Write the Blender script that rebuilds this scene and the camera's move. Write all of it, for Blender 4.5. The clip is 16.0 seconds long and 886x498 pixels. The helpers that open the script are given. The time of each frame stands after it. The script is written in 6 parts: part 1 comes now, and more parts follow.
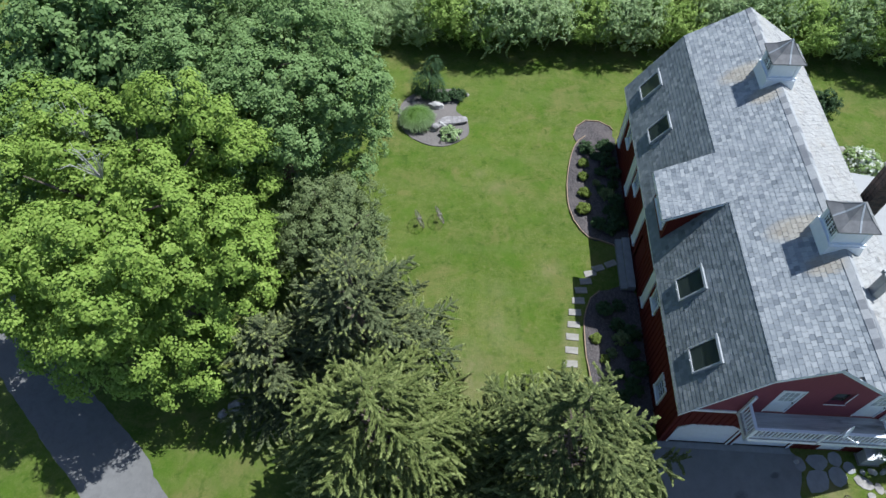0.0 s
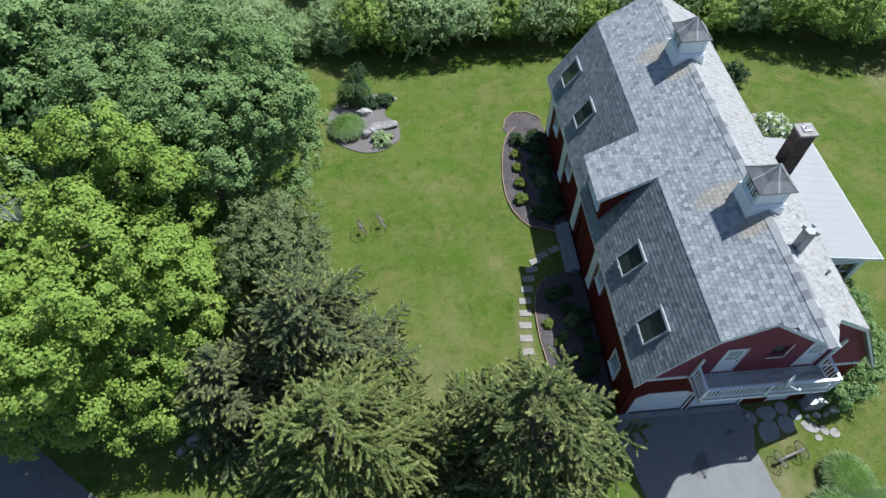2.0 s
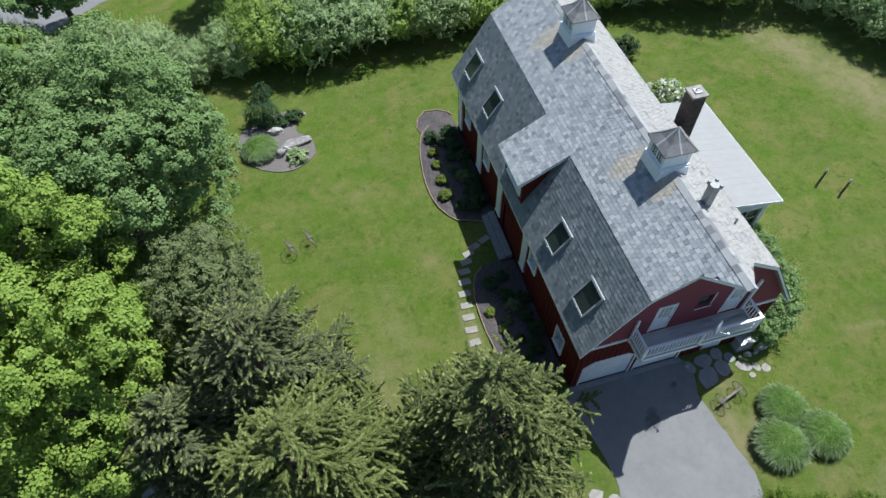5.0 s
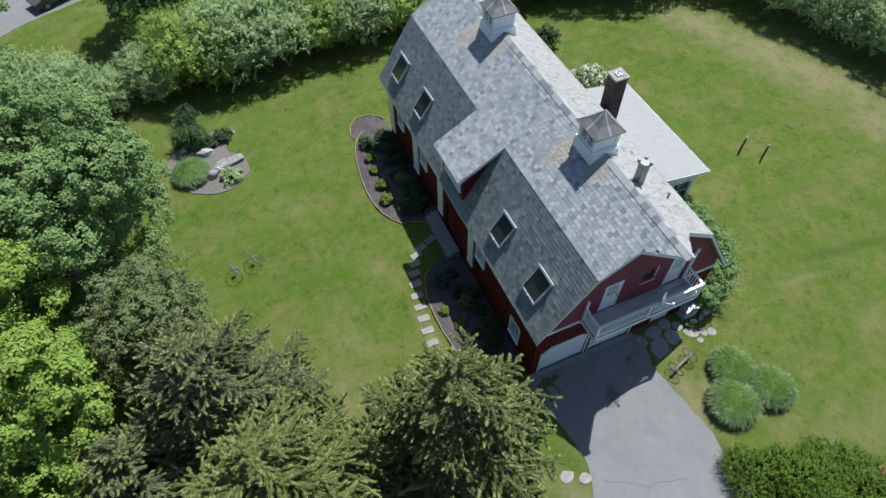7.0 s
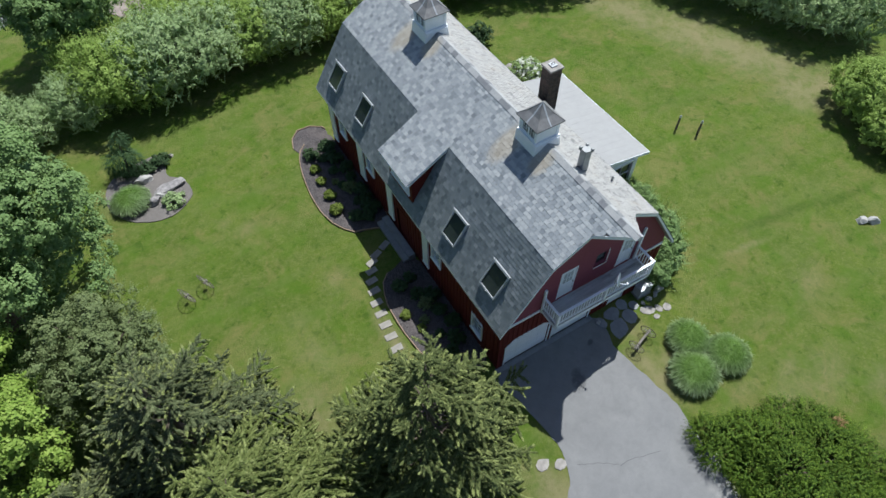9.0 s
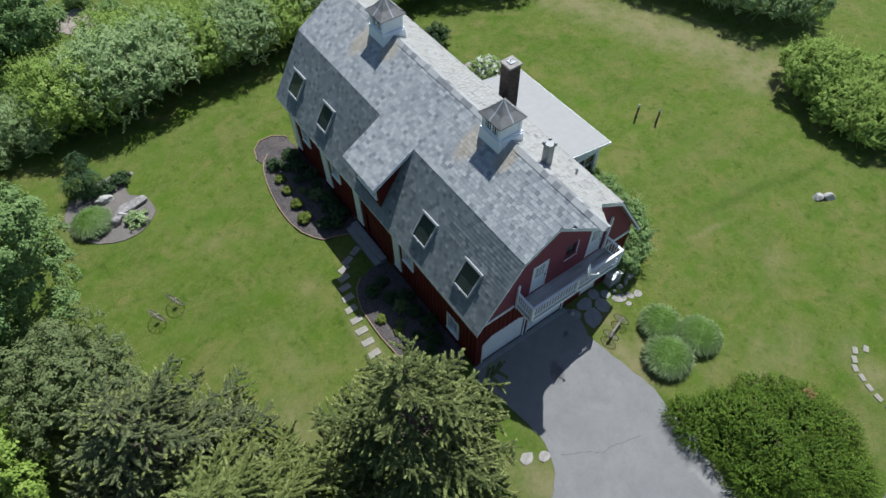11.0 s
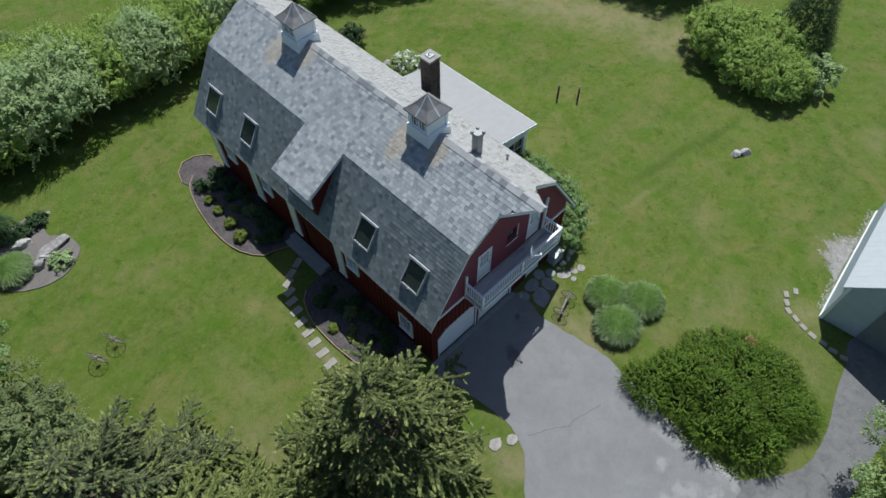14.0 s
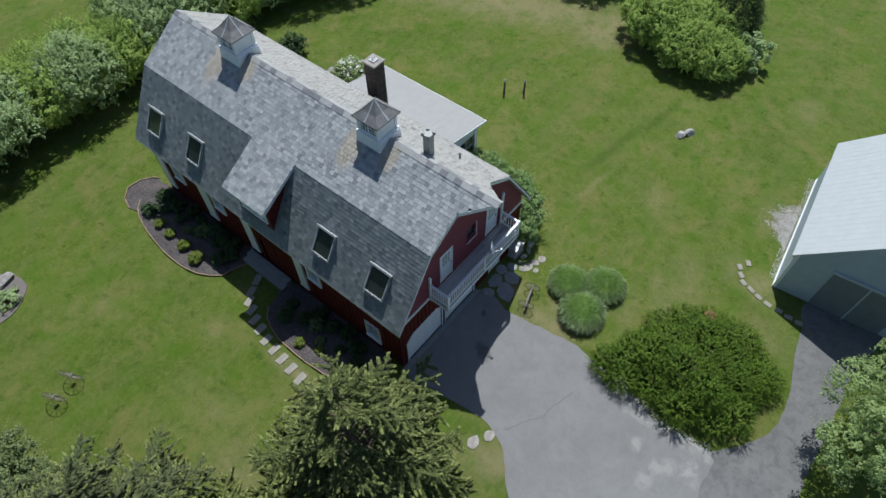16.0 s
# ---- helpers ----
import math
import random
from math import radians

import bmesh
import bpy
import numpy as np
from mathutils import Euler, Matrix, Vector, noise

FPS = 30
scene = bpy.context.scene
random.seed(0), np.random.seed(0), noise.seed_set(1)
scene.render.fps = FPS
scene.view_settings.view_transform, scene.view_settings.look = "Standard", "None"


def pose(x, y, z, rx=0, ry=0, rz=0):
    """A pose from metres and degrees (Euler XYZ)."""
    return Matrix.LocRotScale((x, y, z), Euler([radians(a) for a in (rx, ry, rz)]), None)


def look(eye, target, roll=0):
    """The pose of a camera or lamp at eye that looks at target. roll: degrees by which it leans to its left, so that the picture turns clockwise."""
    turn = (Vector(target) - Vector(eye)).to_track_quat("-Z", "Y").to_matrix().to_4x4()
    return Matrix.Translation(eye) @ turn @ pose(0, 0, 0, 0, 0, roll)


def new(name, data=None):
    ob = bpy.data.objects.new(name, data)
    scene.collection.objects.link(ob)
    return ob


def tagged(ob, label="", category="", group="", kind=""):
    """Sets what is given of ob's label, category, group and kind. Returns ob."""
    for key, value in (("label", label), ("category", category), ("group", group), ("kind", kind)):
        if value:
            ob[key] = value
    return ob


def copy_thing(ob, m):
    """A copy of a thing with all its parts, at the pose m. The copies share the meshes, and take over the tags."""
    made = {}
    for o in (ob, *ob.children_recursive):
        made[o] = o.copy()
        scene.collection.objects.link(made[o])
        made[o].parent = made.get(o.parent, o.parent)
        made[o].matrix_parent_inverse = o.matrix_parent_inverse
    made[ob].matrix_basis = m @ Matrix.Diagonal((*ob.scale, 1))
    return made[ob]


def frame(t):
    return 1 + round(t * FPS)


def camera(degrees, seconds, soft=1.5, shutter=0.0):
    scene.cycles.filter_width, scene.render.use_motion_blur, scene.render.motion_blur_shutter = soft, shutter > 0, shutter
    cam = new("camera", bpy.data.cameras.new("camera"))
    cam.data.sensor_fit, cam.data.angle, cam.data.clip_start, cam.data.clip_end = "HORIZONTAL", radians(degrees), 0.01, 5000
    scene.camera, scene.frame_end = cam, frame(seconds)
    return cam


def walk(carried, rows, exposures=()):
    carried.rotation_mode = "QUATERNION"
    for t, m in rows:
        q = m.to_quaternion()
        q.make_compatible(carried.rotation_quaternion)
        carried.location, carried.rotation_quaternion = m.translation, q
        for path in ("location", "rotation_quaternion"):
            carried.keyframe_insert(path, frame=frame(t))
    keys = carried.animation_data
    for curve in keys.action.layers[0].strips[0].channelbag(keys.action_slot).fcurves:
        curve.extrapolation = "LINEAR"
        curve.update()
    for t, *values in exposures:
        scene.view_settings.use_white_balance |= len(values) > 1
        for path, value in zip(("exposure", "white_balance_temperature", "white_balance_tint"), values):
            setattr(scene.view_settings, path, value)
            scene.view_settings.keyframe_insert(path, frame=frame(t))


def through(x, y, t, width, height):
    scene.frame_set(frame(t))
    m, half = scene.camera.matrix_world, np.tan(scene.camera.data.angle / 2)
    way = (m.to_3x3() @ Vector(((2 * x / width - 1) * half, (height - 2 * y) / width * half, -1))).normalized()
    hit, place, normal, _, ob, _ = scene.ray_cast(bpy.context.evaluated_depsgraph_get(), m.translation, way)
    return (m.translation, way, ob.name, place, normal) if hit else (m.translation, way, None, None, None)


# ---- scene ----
cam = camera(71.78, 16.0, soft=1.5)
PATH = [
    (0.0, pose(-8.892, -9.677, 27.878, 35.503, 0.612, 3.571)),
    (0.5, pose(-8.902, -9.664, 27.857, 35.507, 0.506, 2.000)),
    (1.0, pose(-8.886, -9.669, 27.882, 35.537, 0.480, -0.222)),
    (1.5, pose(-8.887, -9.684, 27.908, 35.588, 0.420, -2.542)),
    (2.0, pose(-8.893, -9.706, 27.949, 35.615, 0.383, -4.912)),
    (2.5, pose(-8.888, -9.753, 28.000, 35.649, 0.461, -7.011)),
    (3.0, pose(-8.883, -9.798, 28.040, 35.685, 0.459, -8.468)),
    (3.5, pose(-8.878, -9.820, 28.076, 35.665, 0.480, -10.465)),
    (4.0, pose(-8.860, -9.826, 28.119, 35.642, 0.571, -12.554)),
    (6.5, pose(-8.827, -9.843, 28.186, 35.647, 0.494, -21.203)),
    (7.0, pose(-8.816, -9.849, 28.219, 35.647, 0.436, -23.937)),
    (7.5, pose(-8.793, -9.866, 28.244, 35.627, 0.447, -27.058)),
    (8.0, pose(-8.760, -9.869, 28.247, 35.637, 0.464, -29.288)),
    (8.5, pose(-8.749, -9.881, 28.233, 35.709, 0.494, -30.405)),
    (9.0, pose(-8.738, -9.888, 28.235, 35.770, 0.528, -31.015)),
    (11.5, pose(-8.717, -9.882, 28.304, 35.687, 0.510, -37.198)),
    (12.0, pose(-8.698, -9.836, 28.293, 35.582, 0.512, -38.898)),
    (12.5, pose(-8.670, -9.826, 28.296, 35.426, 0.543, -40.550)),
    (13.0, pose(-8.658, -9.843, 28.306, 35.293, 0.567, -42.172)),
    (13.5, pose(-8.642, -9.838, 28.321, 35.224, 0.580, -43.571)),
    (14.0, pose(-8.638, -9.835, 28.347, 35.187, 0.569, -44.676)),
    (14.5, pose(-8.629, -9.864, 28.369, 35.193, 0.563, -46.349)),
    (15.0, pose(-8.612, -9.846, 28.391, 35.150, 0.531, -48.230)),
    (15.5, pose(-8.584, -9.843, 28.352, 35.200, 0.561, -49.376)),
    (16.0, pose(-8.568, -9.834, 28.325, 35.250, 0.562, -50.876)),
]
walk(cam, PATH, [(0.0, 0.40, 5640, 8.2), (4.0, 0.35, 5770, 7.4), (8.0, 0.25, 5890, 6.9), (12.0, 0.12, 5900, 6.9), (16.0, -0.07, 5900, 6.9)])

# ---- light ----
SUN = Vector((0.45, 0.30, 1.0)).normalized()
world = bpy.data.worlds.new("sky")
scene.world = world
world.use_nodes = True
wn = world.node_tree.nodes
sky = wn.new("ShaderNodeTexSky")
sky.sky_type, sky.sun_disc = "NISHITA", False
sky.sun_elevation = math.asin(SUN.z)
sky.sun_rotation = math.atan2(SUN.x, SUN.y)
wn["Background"].inputs[1].default_value = 0.073
world.node_tree.links.new(sky.outputs[0], wn["Background"].inputs[0])
sun_data = bpy.data.lights.new("sun", "SUN")
sun_data.energy, sun_data.angle, sun_data.color = 4.6, radians(0.5), (1.0, 0.955, 0.88)
sun_lamp = new("sun", sun_data)
sun_lamp.matrix_world = look(SUN * 80, (0, 0, 0))


# ---- materials ----
class Nodes:
    """A short way to write node materials."""

    def __init__(self, name, rough=0.8, metal=0.0, spec=0.5):
        self.mat = bpy.data.materials.new(name)
        self.mat.use_nodes = True
        self.t = self.mat.node_tree
        self.p = self.t.nodes["Principled BSDF"]
        self.p.inputs["Roughness"].default_value = rough
        self.p.inputs["Metallic"].default_value = metal
        self.p.inputs["Specular IOR Level"].default_value = spec
        self.co = self.t.nodes.new("ShaderNodeTexCoord").outputs["Object"]

    def link(self, a, b):
        self.t.links.new(a, b)

    def noise(self, scale, detail=4.0, rough=0.6, stretch=None, warp=0.0):
        n = self.t.nodes.new("ShaderNodeTexNoise")
        n.inputs["Scale"].default_value, n.inputs["Detail"].default_value = scale, detail
        n.inputs["Roughness"].default_value, n.inputs["Distortion"].default_value = rough, warp
        src = self.co
        if stretch:
            m = self.t.nodes.new("ShaderNodeMapping")
            m.inputs["Scale"].default_value = stretch
            self.link(src, m.inputs[0])
            src = m.outputs[0]
        self.link(src, n.inputs["Vector"])
        return n.outputs["Fac"]

    def ramp(self, fac, *stops):
        r = self.t.nodes.new("ShaderNodeValToRGB")
        e = r.color_ramp.elements
        while len(e) < len(stops):
            e.new(0.5)
        for el, (p, c) in zip(e, stops):
            el.position, el.color = p, ((c, c, c, 1) if isinstance(c, (int, float)) else (*c, 1))
        self.link(fac, r.inputs[0])
        return r.outputs[0]

    def mix(self, fac, a, b, mode="MIX"):
        m = self.t.nodes.new("ShaderNodeMix")
        m.data_type, m.blend_type = "RGBA", mode
        for sock, v in ((m.inputs[0], fac), (m.inputs[6], a), (m.inputs[7], b)):
            if isinstance(v, bpy.types.NodeSocket):
                self.link(v, sock)
            elif isinstance(v, (int, float)):
                sock.default_value = v
            else:
                sock.default_value = (*v, 1)
        return m.outputs[2]

    def math(self, op, a, b=0.0):
        m = self.t.nodes.new("ShaderNodeMath")
        m.operation = op
        for sock, v in zip(m.inputs, (a, b)):
            if isinstance(v, bpy.types.NodeSocket):
                self.link(v, sock)
            else:
                sock.default_value = v
        return m.outputs[0]

    def island(self):
        return self.t.nodes.new("ShaderNodeNewGeometry").outputs["Random Per Island"]

    def each(self):
        return self.t.nodes.new("ShaderNodeObjectInfo").outputs["Random"]

    def spot(self, x, y, rx, ry, turn=0.0):
        """1 inside an ellipse on the ground, falling softly to 0."""
        m = self.t.nodes.new("ShaderNodeMapping")
        m.vector_type = "TEXTURE"
        m.inputs["Location"].default_value = (x, y, 0)
        m.inputs["Rotation"].default_value = (0, 0, radians(turn))
        m.inputs["Scale"].default_value = (rx, ry, 1000)
        self.link(self.co, m.inputs[0])
        g = self.t.nodes.new("ShaderNodeTexGradient")
        g.gradient_type = "SPHERICAL"
        self.link(m.outputs[0], g.inputs[0])
        return g.outputs["Fac"]

    def color(self, c):
        if isinstance(c, bpy.types.NodeSocket):
            self.link(c, self.p.inputs["Base Color"])
        else:
            self.p.inputs["Base Color"].default_value = (*c, 1)
        return self

    def bump(self, h, strength=0.4, dist=0.02):
        b = self.t.nodes.new("ShaderNodeBump")
        b.inputs["Strength"].default_value, b.inputs["Distance"].default_value = strength, dist
        self.link(h, b.inputs["Height"])
        self.link(b.outputs[0], self.p.inputs["Normal"])
        return self

    def translucent(self, c, amount):
        tr = self.t.nodes.new("ShaderNodeBsdfTranslucent")
        self.link(c, tr.inputs[0]) if isinstance(c, bpy.types.NodeSocket) else None
        mx = self.t.nodes.new("ShaderNodeMixShader")
        mx.inputs[0].default_value = amount
        self.link(self.p.outputs[0], mx.inputs[1])
        self.link(tr.outputs[0], mx.inputs[2])
        self.link(mx.outputs[0], self.t.nodes["Material Output"].inputs[0])
        return self


def plain(name, c, rough=0.6, metal=0.0, var=0.15, scale=6.0):
    n = Nodes(name, rough, metal)
    dark = tuple(v * (1 - var) for v in c)
    light = tuple(min(1, v * (1 + var)) for v in c)
    f = n.noise(scale, 6, 0.65)
    n.color(n.mix(n.ramp(f, (0.3, 0.0), (0.7, 1.0)), dark, light))
    n.bump(n.noise(scale * 12, 3), 0.15, 0.01)
    return n.mat


def leafy(name, dark, mid, light, through=0.35, gloss=0.45):
    n = Nodes(name, gloss + 0.2, 0.0, 0.18)
    c = n.ramp(n.island(), (0.0, dark), (0.45, mid), (1.0, light))
    big = n.noise(0.55, 3, 0.6)
    c = n.mix(n.ramp(big, (0.30, 0.40), (0.62, 0.0)), c, dark)
    c = n.mix(n.math("MULTIPLY", n.each(), 0.2), c, light)
    n.color(c)
    return n.translucent(c, through).mat


def lawn():
    n = Nodes("lawn_grass", 0.9, 0.0, 0.15)
    a = n.noise(0.13, 5, 0.6)
    b = n.noise(0.9, 7, 0.72)
    base = n.mix(n.ramp(a, (0.3, 0.0), (0.7, 1.0)), (0.092, 0.142, 0.016), (0.154, 0.200, 0.028))
    base = n.mix(n.ramp(b, (0.45, 0.0), (0.64, 0.75)), base, (0.205, 0.222, 0.062))
    base = n.mix(n.ramp(n.noise(0.33, 6, 0.72, warp=0.5), (0.28, 0.70), (0.52, 0.0)), base, (0.066, 0.118, 0.012))
    base = n.mix(n.ramp(n.noise(0.24, 7, 0.7, warp=0.3), (0.52, 0.0), (0.70, 0.50)), base, (0.215, 0.215, 0.078))
    base = n.mix(n.ramp(n.noise(3.2, 6, 0.75, warp=0.4), (0.54, 0.0), (0.74, 0.42)), base, (0.205, 0.228, 0.078))
    base = n.mix(n.ramp(n.noise(9.0, 5, 0.75), (0.35, 0.45), (0.65, 0.0)), base, (0.040, 0.088, 0.010))
    base = n.mix(n.ramp(n.noise(5.0, 6, 0.8, warp=0.2), (0.50, 0.0), (0.64, 0.45)), base, (0.225, 0.225, 0.086))
    base = n.mix(n.ramp(n.noise(1.5, 8, 0.78, warp=0.2), (0.46, 0.0), (0.62, 0.40)), base, (0.060, 0.110, 0.013))
    base = n.mix(n.ramp(n.noise(0.42, 6, 0.66, warp=0.8), (0.50, 0.0), (0.64, 0.52)), base, (0.212, 0.190, 0.070))
    base = n.mix(n.ramp(n.noise(0.55, 5, 0.62, warp=0.6), (0.36, 0.60), (0.50, 0.0)), base, (0.078, 0.152, 0.010))
    base = n.mix(n.ramp(n.noise(2.0, 5, 0.6, warp=0.7), (0.33, 0.60), (0.44, 0.0)), base, (0.046, 0.098, 0.008))
    # mown tracks
    st = n.noise(0.6, 3, 0.5, stretch=(0.12, 1.5, 1), warp=0.25)
    base = n.mix(n.ramp(st, (0.42, 0.0), (0.66, 0.28)), base, (0.140, 0.178, 0.048))
    # darker wheel tracks
    for x, y, rx, ry, turn in ((19.8, -0.55, 5.2, 0.55, -8), (24.4, -1.6, 3.0, 0.5, -8)):
        k = n.math("MULTIPLY", n.spot(x, y, rx, ry, turn), n.noise(1.2, 5, 0.7))
        base = n.mix(n.ramp(k, (0.05, 0.0), (0.36, 0.5)), base, (0.056, 0.104, 0.012))
    # worn and dried places
    dry = None
    for x, y, rx, ry, turn, strength in DRY:
        s = n.math("MULTIPLY", n.spot(x, y, rx, ry, turn), strength)
        dry = s if dry is None else n.math("MAXIMUM", dry, s)
    dn = n.math("MULTIPLY", dry, n.ramp(n.noise(0.8, 9, 0.78, warp=0.3), (0.34, 0.15), (0.68, 1.0)))
    base = n.mix(n.ramp(dn, (0.03, 0.0), (0.50, 0.66)), base, (0.285, 0.245, 0.135))
    n.color(base)
    n.bump(n.noise(26.0, 4, 0.8), 0.9, 0.06)
    return n.mat


# place, size, turn and strength of the dry patches
DRY = [(28.7, 13.2, 14.0, 3.4, -66, 1.0), (25.6, 20.2, 6.0, 2.4, -62, 1.0), (30.2, 6.2, 4.0, 3.2, 0, 1.0), (-7.2, 5.2, 1.6, 4.0, 8, 0.4),
       (-8.6, 2.7, 1.8, 2.8, 10, 0.7), (-7.5, 14.8, 1.2, 0.9, 0, 0.35), (-13.9, 21.0, 1.0, 2.0, 10, 0.6), (-4.6, 9.0, 1.5, 1.3, 0, 0.4),
       (7.6, -4.6, 1.3, 2.0, 0, 1.0), (10.5, -9.0, 4.0, 1.5, 20, 0.6), (12.5, -13.2, 1.6, 2.2, 0, 0.6), (15.6, -11.9, 1.4, 1.6, 0, 0.8),
       (-1.0, -6.2, 1.3, 2.8, 20, 1.0), (6.5, -4.2, 1.1, 2.4, 5, 1.0), (-8.6, 16.0, 0.9, 0.7, 0, 0.3), (7.2, -1.6, 1.2, 1.5, 0, 0.6), (-3.6, 4.2, 0.7, 2.6, 3, 1.0),
       (13.4, -8.6, 3.6, 1.8, 20, 0.45), (15.9, -10.2, 1.6, 1.2, 0, 0.5), (20.5, -10.4, 2.6, 0.9, 6, 0.5), (9.6, -7.2, 2.4, 0.9, 10, 0.4),
       (17.4, -4.4, 2.2, 1.4, 20, 0.4), (12.2, -7.5, 1.6, 0.7, 25, 0.6), (16.2, -1.1, 2.4, 0.35, -8, 0.5), (30.7, -8.8, 2.4, 1.6, 0, 0.5)]

M_LAWN = lawn()


def asphalt(name, lo, hi, patch, scuffs=(), rough_spots=0.0, stains=()):
    n = Nodes(name, 0.9, 0.0, 0.25)
    c = n.mix(n.ramp(n.noise(0.35, 5, 0.6), (0.3, 0.0), (0.7, 1.0)), lo, hi)
    c = n.mix(n.ramp(n.noise(0.5, 4, 0.55, warp=0.6), (0.54, 0.0), (0.74, 0.45)), c, patch)
    c = n.mix(n.ramp(n.noise(2.2, 7, 0.75, warp=0.5), (0.36, 0.22 + rough_spots), (0.55, 0.0)), c, tuple(v * 0.62 for v in lo))
    for x, y, rx, ry, turn in scuffs:
        k = n.math("MULTIPLY", n.spot(x, y, rx, ry, turn), n.ramp(n.noise(1.5, 7, 0.75, warp=0.5), (0.36, 0.0), (0.62, 1.0)))
        c = n.mix(n.ramp(k, (0.10, 0.0), (0.50, 0.55)), c, (0.40, 0.39, 0.37))
    for x, y, rx, ry, turn in stains:
        k = n.math("MULTIPLY", n.spot(x, y, rx, ry, turn), n.ramp(n.noise(4.0, 5, 0.7), (0.3, 0.3), (0.6, 1.0)))
        c = n.mix(n.ramp(k, (0.15, 0.0), (0.45, 0.6)), c, (0.06, 0.06, 0.062))
    c = n.mix(n.ramp(n.noise(11, 6, 0.8), (0.56, 0.0), (0.72, 0.25 + rough_spots)), c, tuple(v * 1.35 for v in hi))
    c = n.mix(n.ramp(n.noise(70, 2, 0.8), (0.35, 0.35), (0.6, 0.0)), c, tuple(v * 0.6 for v in lo))
    n.color(c)
    n.bump(n.noise(90, 3, 0.8), 0.5, 0.012)
    return n.mat


SCUFFS = ((3.7, -12.4, 1.5, 0.6, -60), (3.9, -10.9, 0.7, 0.45, 10), (2.6, -11.9, 0.8, 0.55, 0), (4.2, -13.4, 1.0, 0.6, 30), (5.3, -10.6, 0.7, 2.6, 8), (5.3, -13.2, 0.6, 1.6, 0))
M_ASPHALT = asphalt("asphalt", (0.212, 0.212, 0.213), (0.262, 0.261, 0.260), (0.31, 0.307, 0.298), SCUFFS, 0.0, ((4.93, -1.27, 0.34, 0.20, 20), (3.1, -2.6, 0.9, 0.5, 60)))
M_LANE = asphalt("old_asphalt", (0.168, 0.165, 0.160), (0.208, 0.204, 0.198), (0.25, 0.245, 0.235), (), 0.15)
M_GRAVEL_ROAD = asphalt("worn_asphalt", (0.150, 0.150, 0.151), (0.222, 0.220, 0.218), (0.255, 0.25, 0.242), (), 0.35)


def slate(name, tones, wash=0.4, pale=(0.40, 0.41, 0.43), blotch=0.45, flaked=False):
    n = Nodes(name, 0.65, 0.0, 0.35)
    r = n.math("FRACT", n.math("ADD", n.island(), n.each()))
    c = n.ramp(r, *tones)
    c = n.mix(n.ramp(n.noise(0.8, 5, 0.7), (0.45, 0.0), (0.72, wash)), c, pale)
    c = n.mix(n.ramp(n.noise(1.7, 5, 0.75, warp=0.4), (0.55, 0.0), (0.66, blotch)), c, tones[0][1])
    c = n.mix(n.ramp(n.noise(14, 5, 0.8), (0.35, 0.25), (0.6, 0.0)), c, (0.15, 0.16, 0.18))
    # rusty wash below the turrets
    rust = n.math("MAXIMUM", n.spot(3.7, 5.6, 1.5, 0.9), n.spot(3.7, 14.9, 1.5, 0.9))
    rust = n.math("MAXIMUM", rust, n.math("MAXIMUM", n.spot(4.1, 3.7, 0.9, 0.8), n.spot(4.1, 13.0, 0.9, 0.8)))
    k = n.ramp(n.math("MULTIPLY", rust, n.math("ADD", n.noise(3.0, 5, 0.7, stretch=(0.6, 3, 1)), 0.25)), (0.18, 0.0), (0.45, 0.5))
    c = n.mix(k, c, (0.44, 0.36, 0.24))
    if flaked:
        # bare grey and tan patches where the bleached face has flaked away
        c = n.mix(n.ramp(n.noise(2.6, 7, 0.8, stretch=(0.6, 1.8, 1), warp=0.5), (0.53, 0.0), (0.58, 0.8)), c, (0.235, 0.23, 0.222))
        c = n.mix(n.ramp(n.noise(1.3, 6, 0.7, warp=0.4), (0.54, 0.0), (0.68, 0.4)), c, (0.40, 0.355, 0.29))
    n.color(c)
    n.bump(n.noise(22, 4, 0.75), 0.35, 0.012)
    return n.mat


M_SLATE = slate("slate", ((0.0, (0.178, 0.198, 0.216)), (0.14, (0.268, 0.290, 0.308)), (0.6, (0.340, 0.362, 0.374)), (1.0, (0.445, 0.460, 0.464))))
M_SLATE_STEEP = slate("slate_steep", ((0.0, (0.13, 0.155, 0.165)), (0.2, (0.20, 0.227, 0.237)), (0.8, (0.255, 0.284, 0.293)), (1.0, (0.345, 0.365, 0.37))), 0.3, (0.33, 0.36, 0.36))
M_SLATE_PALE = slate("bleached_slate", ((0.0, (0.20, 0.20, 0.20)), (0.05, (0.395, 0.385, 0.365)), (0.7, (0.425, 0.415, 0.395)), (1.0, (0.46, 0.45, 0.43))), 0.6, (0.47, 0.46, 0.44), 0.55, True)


M_RIDGE = slate("ridge_slate", ((0.0, (0.20, 0.205, 0.22)), (0.22, (0.24, 0.245, 0.255)), (0.30, (0.385, 0.39, 0.395)), (1.0, (0.45, 0.45, 0.445))), 0.5, (0.46, 0.455, 0.445), 0.2)


def boards(name, c, faded):
    n = Nodes(name, 0.75, 0.0, 0.25)
    g = n.noise(3.0, 6, 0.7, stretch=(6, 6, 0.4))
    col = n.mix(n.ramp(g, (0.3, 0.0), (0.7, 1.0)), c, faded)
    col = n.mix(n.math("MULTIPLY", n.each(), 0.3), col, tuple(v * 0.7 for v in c))
    n.color(col)
    n.bump(n.noise(8, 5, 0.7, stretch=(9, 9, 0.5)), 0.3, 0.01)
    return n.mat


